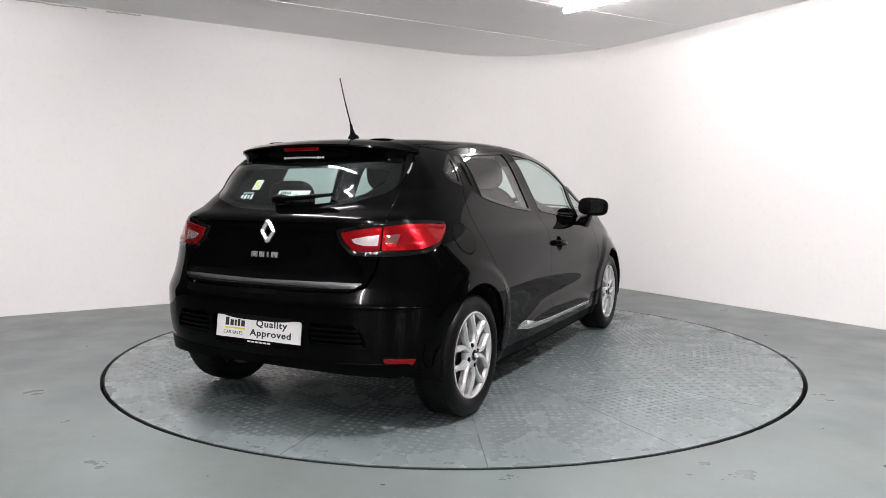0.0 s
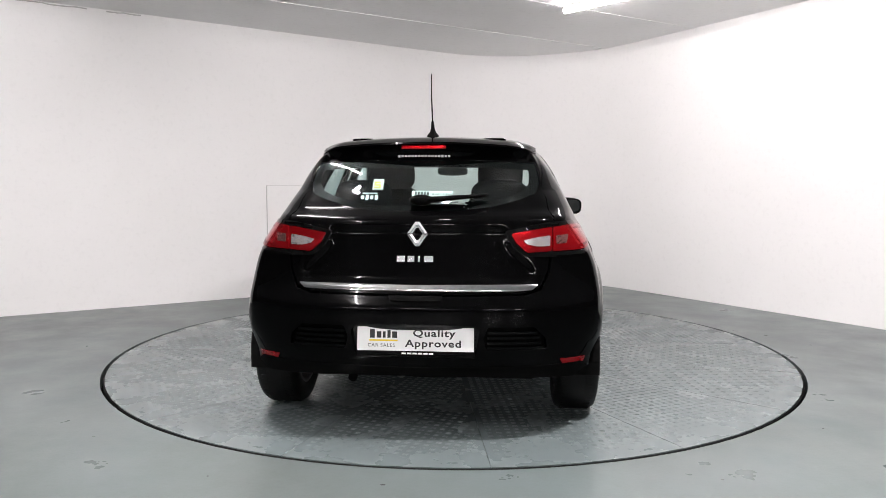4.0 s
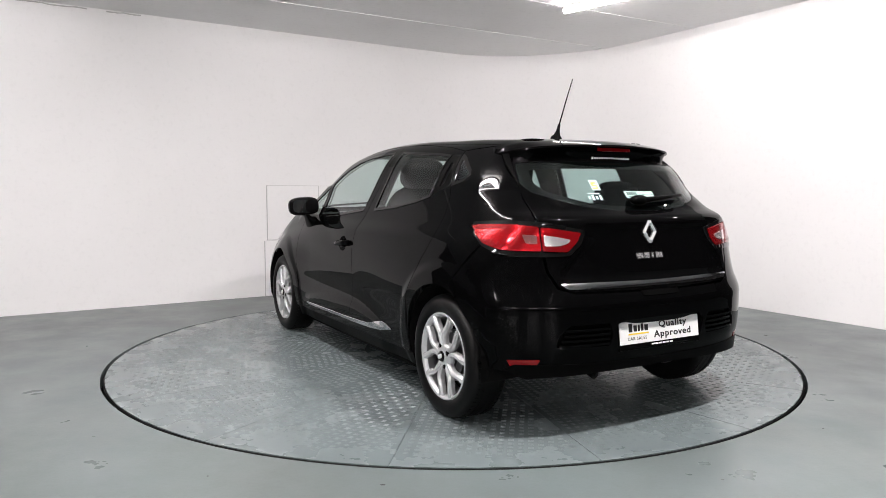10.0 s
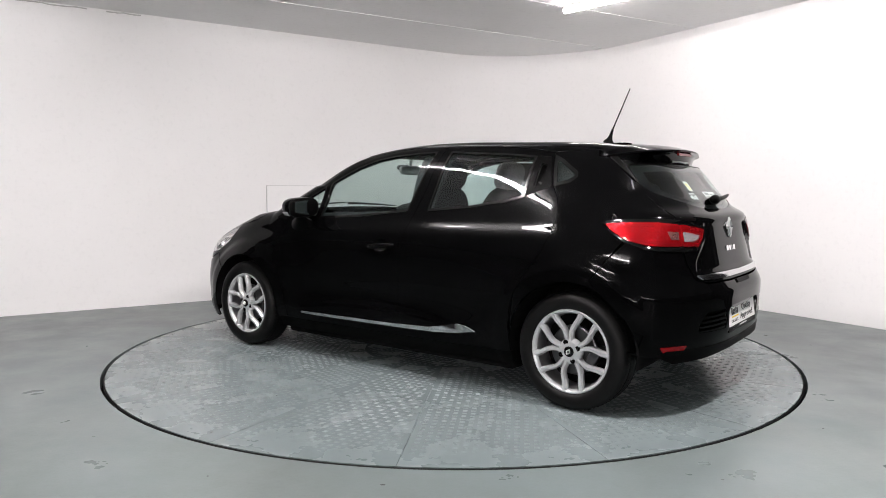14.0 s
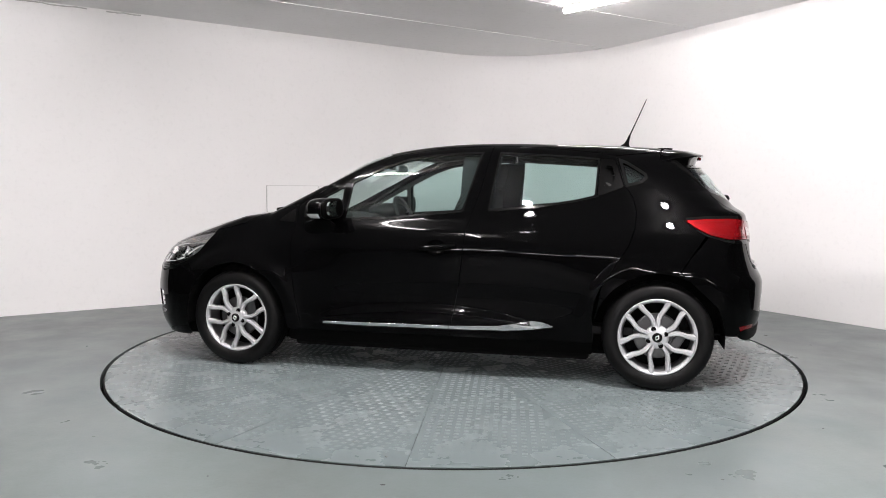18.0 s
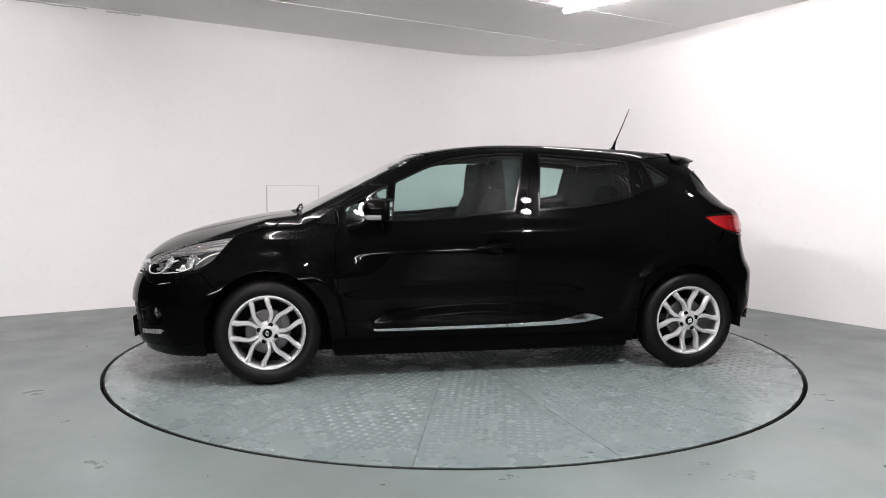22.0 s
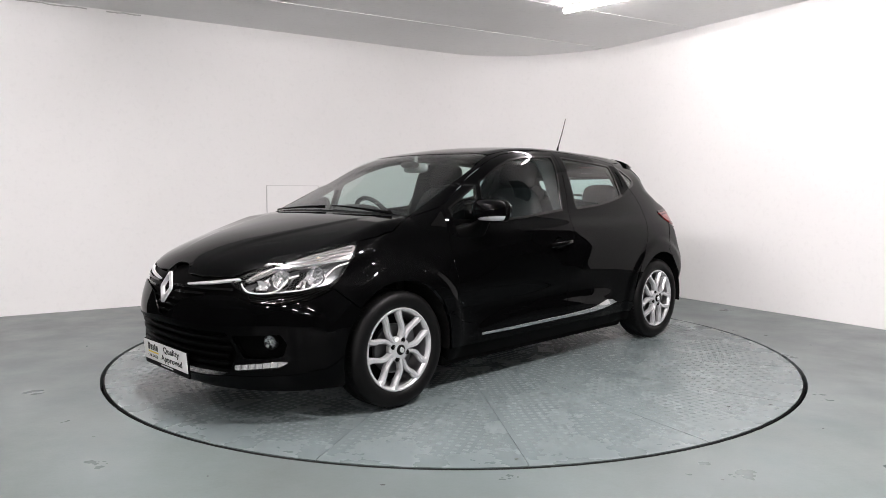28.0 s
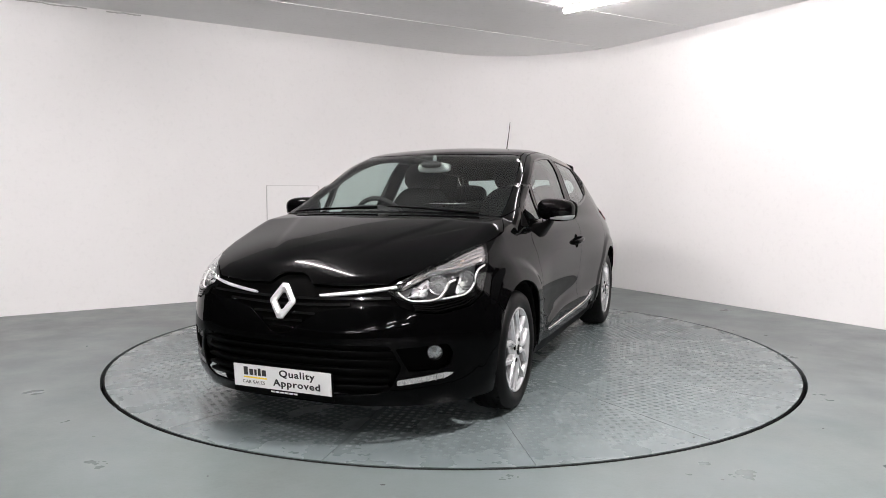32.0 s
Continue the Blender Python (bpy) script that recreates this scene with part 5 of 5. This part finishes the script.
def build_wheel():
    """A wheel whose outer face looks along +y, centred on its hub's face plane."""
    bm = bmesh.new()
    lathe(bm, [(0.194, -0.024), (0.199, -0.012), (0.206, -0.004), (0.213, -0.002), (0.217, -0.008), (0.214, -0.014)], 72)
    wheel = part("wheel", bm, ALLOY, None, "silver five double-spoke alloy wheel", smooth=True)
    bm = bmesh.new()
    lathe(bm, [(0.190, -0.19), (0.205, -0.188), (0.196, -0.17), (0.186, -0.10), (0.188, -0.05), (0.1945, -0.023)], 72)
    part("barrel", bm, BARREL, wheel, smooth=True)
    bm = bmesh.new()
    lathe(bm, [(0.204, -0.188), (0.225, -0.197), (0.262, -0.199), (0.288, -0.190), (0.300, -0.172), (0.3035, -0.150), (0.3045, -0.10), (0.3035, -0.045), (0.300, -0.022), (0.288, -0.002), (0.262, 0.008), (0.240, 0.007), (0.224, 0.000), (0.2165, -0.006), (0.213, -0.014)], 96)
    tyre = part("tyre", bm, RUBBER, wheel, "black rubber tyre", smooth=True)
    bm = bmesh.new()
    for y in (-0.060, -0.098, -0.136):
        lathe(bm, [(0.3050, y - 0.004), (0.3012, y - 0.003), (0.3012, y + 0.003), (0.3050, y + 0.004)], 96)
    part("tread_groove", bm, DARK, tyre)
    bm = bmesh.new()
    for i in range(72):
        a = 2 * math.pi * i / 72
        for y in (-0.040, -0.156):
            box(bm, 0.3015, y, 0, 0.005, 0.026, 0.004, 0, Matrix.Rotation(-a, 4, "Y"))
    tagged(part("tread_block", bm, RUBBER, tyre), kind="stuff")
    bm = bmesh.new()
    lathe(bm, [(0.001, -0.052), (0.120, -0.052), (0.128, -0.056), (0.128, -0.076), (0.001, -0.076)], 48)
    part("brake_disc", bm, STEEL, wheel, "bare steel brake disc", smooth=False)
    bm = bmesh.new()
    box(bm, 0.108, -0.062, -0.03, 0.055, 0.05, 0.11, 0.008)
    part("caliper", bm, STEEL, wheel)
    bm = bmesh.new()
    lathe(bm, [(0.19, -0.13), (0.001, -0.13)], 40)
    part("back_cover", bm, DARK, wheel)
    for k in range(5):
        base = 90 + 72 * k
        for sgn in (1, -1):
            bm = bmesh.new()
            path = [(r, base + sgn * g) for r, g in ((0.030, 9), (0.060, 10.5), (0.085, 9.5), (0.104, 10.0), (0.122, 12.5), (0.142, 16.5), (0.160, 19.8), (0.180, 21.6), (0.206, 22.6))]
            sweep(bm, path, [0.023, 0.024, 0.0245, 0.025, 0.0255, 0.0265, 0.028, 0.031, 0.038], 0.032, Matrix(), [-0.006, -0.004, -0.001, 0.0, 0.0, -0.001, -0.002, -0.003, -0.005])
            bmesh.ops.recalc_face_normals(bm, faces=bm.faces)
            part("spoke", bm, ALLOY, wheel)
    bm = bmesh.new()
    lathe(bm, [(0.001, 0.001), (0.022, 0.001), (0.027, -0.002), (0.029, -0.010)], 28)
    lathe(bm, [(0.029, -0.003), (0.047, -0.004), (0.064, -0.010), (0.066, -0.04)], 36)
    part("hub", bm, ALLOY, wheel, smooth=True)
    bm = bmesh.new()
    lathe(bm, [(0.001, 0.0045), (0.024, 0.0045), (0.0265, 0.002), (0.0265, -0.003)], 28)
    part("hub_cap", bm, GLOSS, wheel, "black hub cap with a silver diamond", smooth=True)
    b = diamond("cap_badge", Vector((0, 0.0046, 0)), Vector((0, 1, 0)), 0.032, 0.024, wheel)
    for k in range(4):
        a = radians(36 + 90 * k)
        mm = Matrix.Translation((0.050 * math.cos(a), -0.004, 0.050 * math.sin(a)))
        bm = bmesh.new()
        lathe(bm, [(0.001, 0.0025), (0.007, 0.0025), (0.0085, 0.0), (0.0135, 0.0005), (0.0135, -0.01)], 14, mm)
        part("bolt", bm, TRIM, wheel, smooth=True)
    return wheel


def build_wheels():
    first = build_wheel()
    first.parent = car
    first.matrix_basis = pose(1.2945, 0.838, 0.3045, 0, 194, 0)
    for x, s, turn in ((-1.2945, 1, 150), (1.2945, -1, 30), (-1.2945, -1, 50)):
        copy_thing(first, pose(x, 0.838 * s, 0.3045, 0, turn, 0 if s > 0 else 180))
    for x in (1.2945, -1.2945):
        for s in (1, -1):
            bm = bmesh.new()
            n = 20
            rows = []
            for y in (0.835, 0.58):
                rows.append([bm.verts.new((x + 0.356 * math.cos(math.pi * (-0.05 + 1.10 * i / n)), s * y, 0.31 + 0.356 * math.sin(math.pi * (-0.05 + 1.10 * i / n)))) for i in range(n + 1)])
            for i in range(n):
                bm.faces.new((rows[0][i], rows[0][i + 1], rows[1][i + 1], rows[1][i]))
            bm.faces.new(rows[1])
            part("wheel_liner", bm, DARK, car)


build_wheels()


# ---- mirrors, handles, wipers ----
MIRROR_GLASS = material("mirror_glass", (0.75, 0.80, 0.79), 0.02, 1.0)


def build_mirrors():
    for s in (1, -1):
        bm = bmesh.new()
        m = Matrix.Diagonal((1, s, 1, 1)) @ Matrix.Translation((0.665, 0.872, 1.006)) @ Matrix.Rotation(radians(-14), 4, "Z") @ Matrix.Rotation(radians(-4), 4, "X")
        blob(bm, (0, 0, 0), (0.082, 0.108, 0.066), 2.9, 32, 18, m)
        bmesh.ops.recalc_face_normals(bm, faces=bm.faces)
        mirror = part("door_mirror", bm, PAINT, car, smooth=True)
        bm = bmesh.new()
        g = Matrix.Diagonal((1, s, 1, 1)) @ Matrix.Translation((0.586, 0.889, 1.006)) @ Matrix.Rotation(radians(-7), 4, "Z")
        rim = [(0.082 * math.copysign(abs(math.cos(a)) ** 0.5, math.cos(a)), 0.046 * math.copysign(abs(math.sin(a)) ** 0.5, math.sin(a))) for a in (2 * math.pi * k / 40 for k in range(40))]
        face = [bm.verts.new(g @ Vector((-0.004, y, z))) for y, z in rim]
        back = [bm.verts.new(g @ Vector((0.010, y, z))) for y, z in rim]
        bm.faces.new(face)
        for k in range(40):
            bm.faces.new((face[k], face[(k + 1) % 40], back[(k + 1) % 40], back[k]))
        bmesh.ops.recalc_face_normals(bm, faces=bm.faces)
        part("mirror_glass", bm, MIRROR_GLASS, mirror, "mirror glass")
        bm = bmesh.new()
        blob(bm, (-0.062, 0.0, 0.0), (0.022, 0.104, 0.062), 3.4, 28, 12, m)
        bmesh.ops.recalc_face_normals(bm, faces=bm.faces)
        part("mirror_rim", bm, TRIM, mirror, smooth=True)
        bm = bmesh.new()
        inv = m.inverted()
        blob(bm, (0, 0, 0), (0.0838, 0.1100, 0.0675), 2.9, 140, 80, m)
        off = []
        for f in bm.faces:
            q = inv @ f.calc_center_median()
            u = (q.y + 0.005) / 0.115
            if q.x < -0.035 or q.y < -0.005 or not (-0.053 + 0.004 * u < q.z < -0.048 + 0.026 * min(1.0, u) ** 0.7):
                off.append(f)
        bmesh.ops.delete(bm, geom=off, context="FACES")
        bmesh.ops.recalc_face_normals(bm, faces=bm.faces)
        part("side_indicator", bm, CLEAR_LENS, mirror, "clear side indicator", smooth=True)
        bm = bmesh.new()
        # an arm that narrows from the door up to the housing
        rows = []
        for k in range(9):
            f = k / 8
            c = Vector((0.735 - 0.065 * f, s * (0.775 + 0.085 * f ** 0.8), 0.872 + 0.090 * f ** 1.3))
            rx, rz = 0.085 * (1 - f) ** 1.5 + 0.040, 0.040 * (1 - f) ** 1.5 + 0.022
            rows.append([bm.verts.new(c + Vector((rx * math.copysign(abs(math.cos(a)) ** 0.7, math.cos(a)), 0, rz * math.copysign(abs(math.sin(a)) ** 0.7, math.sin(a))))) for a in (2 * math.pi * i / 20 for i in range(20))])
        for a, b in zip(rows, rows[1:]):
            for i in range(20):
                bm.faces.new((a[i], a[(i + 1) % 20], b[(i + 1) % 20], b[i]))
        bm.faces.new(rows[-1])
        bmesh.ops.recalc_face_normals(bm, faces=bm.faces)
        part("mirror_foot", bm, TRIM, mirror, smooth=True)
        # door handle
        patch("handle_cup", "side", CUP, PAINT, car, s, off=-0.001, thick=0.0, gap=-0.001, soft=0.0, step=0.008, depth=lambda x, z: -0.034 * max(0.0, 1 - ((x + 0.030) / 0.061) ** 2 - ((z - 0.780) / 0.047) ** 2) ** 0.6)
        p, n = on_skin([(0.065, 0.774), (0.03, 0.776), (-0.03, 0.780), (-0.10, 0.787), (-0.145, 0.791)], "side", s)
        bm = bmesh.new()
        pts = [Vector(p[i]) + Vector(n[i]) * h for i, h in enumerate((0.004, 0.022, 0.030, 0.026, 0.006))]
        tube(bm, smooth3(pts), 0.0155, 12, 1.05)
        part("door_handle", bm, PAINT, car, smooth=True)
    # fuel flap on the right
    patch("fuel_flap_gap", "side", [(-1.33 + 0.095 * math.cos(a * math.pi / 14), 0.882 + 0.077 * math.sin(a * math.pi / 14)) for a in range(28)], GAP, car, -1, off=0.0008, thick=0.0, gap=0.0, soft=0.0, step=0.02)
    patch("fuel_flap", "side", [(-1.33 + 0.088 * math.cos(a * math.pi / 10), 0.882 + 0.070 * math.sin(a * math.pi / 10)) for a in range(20)], PAINT, car, -1, off=0.0030, thick=0.002, gap=0.0, soft=0.0, step=0.02)
    # windscreen wipers
    for y0, y1 in ((-0.06, -0.62), (0.56, 0.0)):
        bm = bmesh.new()
        p, n = on_skin([(1.124 - 0.0006 * k * k, y0 + (y1 - y0) * k / 5) for k in range(6)], "top")
        tube(bm, [Vector(a) + Vector(b) * 0.014 for a, b in zip(p, n)], 0.009, 8, 0.5)
        part("wiper", bm, TRIM, car, smooth=True)


build_mirrors()


# ---- cabin and underside ----
MIRROR_BACK = material("grey_mirror_glass", (0.34, 0.37, 0.36), 0.25, 0.3)


def build_cabin():
    bm = bmesh.new()
    box(bm, 0.30, 0, 0.200, 3.10, 1.16, 0.13, 0.03)
    box(bm, -1.30, 0, 0.260, 0.60, 1.10, 0.10, 0.03)
    box(bm, 0.0, 0, 0.200, 1.84, 1.5, 0.13, 0.02)
    part("underbody", bm, DARK, car)
    bm = bmesh.new()
    box(bm, -0.35, 0, 0.31, 2.4, 1.45, 0.04)
    part("cabin_floor", bm, CABIN, car)
    bm = bmesh.new()
    box(bm, 1.18, 0, 0.60, 0.05, 1.40, 0.66)
    part("bulkhead", bm, DARK, car)
    bm = bmesh.new()
    box(bm, 1.55, 0, 0.52, 0.70, 0.95, 0.50, 0.05)
    part("engine_cover", bm, DARK, car)
    bm = bmesh.new()
    box(bm, 0.88, 0, 0.80, 0.56, 1.36, 0.30, 0.09)
    blob(bm, (0.66, -0.36, 0.965), (0.13, 0.20, 0.06), 2.4)
    part("dashboard", bm, CABIN, car, smooth=True)
    bm = bmesh.new()
    m = Matrix.Translation((0.50, -0.36, 0.90)) @ Matrix.Rotation(radians(-64), 4, "Y")
    pts = [m @ Vector((0.185 * math.cos(k * math.pi / 16), 0.185 * math.sin(k * math.pi / 16), 0)) for k in range(33)]
    tube(bm, pts, 0.016, 8)
    box(bm, 0, 0, 0, 0.05, 0.34, 0.03, 0.01, m)
    box(bm, -0.09, 0, 0, 0.17, 0.05, 0.025, 0.01, m)
    part("steering_wheel", bm, CABIN, car, smooth=True)
    for s in (1, -1):
        bm = bmesh.new()
        blob(bm, (0.21, s * 0.36, 0.56), (0.27, 0.25, 0.10), 3.2)
        seat = part("front_seat", bm, FABRIC, car, "charcoal fabric front seat", smooth=True)
        bm = bmesh.new()
        m = Matrix.Translation((-0.095, s * 0.36, 0.83)) @ Matrix.Rotation(radians(-16), 4, "Y")
        blob(bm, (0, 0, 0), (0.09, 0.255, 0.33), 3.0, m=m, taper=-0.08)
        part("backrest", bm, FABRIC, seat, smooth=True)
        bm = bmesh.new()
        blob(bm, (0.01, 0, 0.405), (0.060, 0.150, 0.105), 3.0, m=m)
        part("headrest", bm, FABRIC, seat, smooth=True)
    bm = bmesh.new()
    blob(bm, (-0.78, 0, 0.55), (0.26, 0.62, 0.11), 3.6)
    bench = part("rear_bench", bm, FABRIC, car, "charcoal fabric rear bench", smooth=True)
    bm = bmesh.new()
    m = Matrix.Translation((-1.10, 0, 0.78)) @ Matrix.Rotation(radians(-20), 4, "Y")
    blob(bm, (0, 0, 0), (0.08, 0.61, 0.27), 3.6, m=m)
    part("backrest", bm, FABRIC, bench, smooth=True)
    for y in (-0.36, 0.36):
        bm = bmesh.new()
        blob(bm, (0.0, y, 0.325), (0.055, 0.15, 0.085), 3.0, m=m)
        part("headrest", bm, FABRIC, bench, smooth=True)
    for s in (1, -1):
        patch("pillar_trim", "side", [(-0.14, 1.36), (-0.38, 1.36), (-0.31, 0.95), (-0.14, 0.95)], CABIN, car, s, off=-0.045, thick=0.01, gap=0.0, step=0.08)
        patch("pillar_trim", "side", [(-1.00, 1.31), (-1.32, 1.29), (-1.50, 1.10), (-1.50, 0.92), (-1.02, 0.92)], CABIN, car, s, off=-0.05, thick=0.01, gap=0.0, step=0.08)
    bm = bmesh.new()
    box(bm, -1.46, 0, 0.95, 0.44, 1.02, 0.02, 0.005)
    part("parcel_shelf", bm, CABIN, car)
    bm = bmesh.new()
    box(bm, -1.45, 0, 0.50, 0.55, 0.95, 0.40, 0.02)
    part("boot_lining", bm, DARK, car)
    bm = bmesh.new()
    blob(bm, (0.435, 0.0, 1.268), (0.022, 0.115, 0.034), 3.4)
    tube(bm, [(0.44, 0, 1.29), (0.43, 0, 1.345)], 0.014, 8)
    part("cabin_mirror", bm, MIRROR_BACK, car, "pale grey interior mirror", smooth=True)
    bm = bmesh.new()
    blob(bm, (0.490, 0.0, 1.287), (0.045, 0.066, 0.022), 2.6)
    part("sensor_housing", bm, LINING, car, "grey sensor housing above the mirror", smooth=True)
    patch("headlining", "top", both([(0.33, 0.0), (0.31, 0.30), (0.20, 0.46), (-0.3, 0.47), (-1.0, 0.46), (-1.28, 0.40), (-1.30, 0.0)], "top"), LINING, car, off=-0.035, thick=0.0, gap=0.0, step=0.08)


build_cabin()


# ---- stickers and small covers ----
def build_small():
    for s in (1, -1):
        p, n = on_skin([(-1.335, 0.33)], "top", s)
        bm = bmesh.new()
        blob(bm, tuple(p[0] - n[0] * 0.002), (0.055, 0.062, 0.006), 2.4, 20, 10)
        part("hinge_cover", bm, GLOSS, car, smooth=True)
    def on_glass(a, z, lift=0.004):
        p, n = on_skin([(a, z)], "rear")
        return Matrix.Translation(Vector(p[0] - n[0] * 0.006)) @ Vector(n[0]).to_track_quat("Z", "Y").to_matrix().to_4x4()
    m = on_glass(17.0, 1.145)
    bars("window_sticker", [(0, 0, 0.050, 0.062)], m, WHITE, car)
    bars("sticker_print", [(-0.004, 0.012, 0.030, 0.008), (-0.014, 0.002, 0.008, 0.018), (0.0, -0.004, 0.022, 0.007), (0.010, -0.012, 0.008, 0.014), (-0.004, -0.020, 0.028, 0.007)], m @ Matrix.Translation((0, 0, 0.0012)), YELLOW, car)
    m = on_glass(18.5, 1.085)
    bars("sticker_print", [(-0.032 + 0.022 * k, 0, 0.014, 0.020 + 0.010 * (k % 2)) for k in range(4)] + [(0, 0.024, 0.07, 0.006)], m, PALE, car)
    m = on_glass(-4.5, 1.100)
    bars("window_sign", [(0, 0, 0.190, 0.040)], m, WHITE, car)
    bars("sticker_print", [(-0.078 + 0.014 * k, 0.005, 0.009, 0.018) for k in range(5)] + [(-0.052, -0.012, 0.056, 0.006)], m @ Matrix.Translation((0, 0, 0.0012)), INK, car)
    words("Dublin & Cork", 0.0145, m @ Matrix.Translation((0.046, 0.0, 0.0012)), INK, car, "sign_lettering", 0.0003)
    p, n = on_skin([(1.02, 0.33)], "top")
    m = Matrix.Translation(Vector(p[0] - n[0] * 0.006)) @ Vector(n[0]).to_track_quat("Z", "X").to_matrix().to_4x4()
    bars("sticker_print", [(-0.10 + 0.018 * k, 0, 0.012, 0.0055) for k in range(12)], m @ Matrix.Rotation(radians(90), 4, "Z"), PALE, car)


build_small()


# ---- what moves: the turntable turns with the car on it ----
TURN = [(0, 63.16), (2, 74.61), (4, 85.98), (6, 97.43), (8, 108.89), (10, 120.42), (12, 132.04), (14, 143.70), (16, 155.43), (18, 167.17), (20, 178.86),
        (22, 190.42), (24, 201.90), (26, 213.44), (28, 225.00), (30, 236.62), (32.0, 248.19)]


def motions():
    axis = Matrix.Translation((-0.0699, 0.0211, 0))
    walk(turntable, [(t, pose(0, 0, 0, 0, 0, a)) for t, a in TURN])
    walk(car, [(t, pose(0, 0, 0, 0, 0, a) @ axis) for t, a in TURN])


motions()
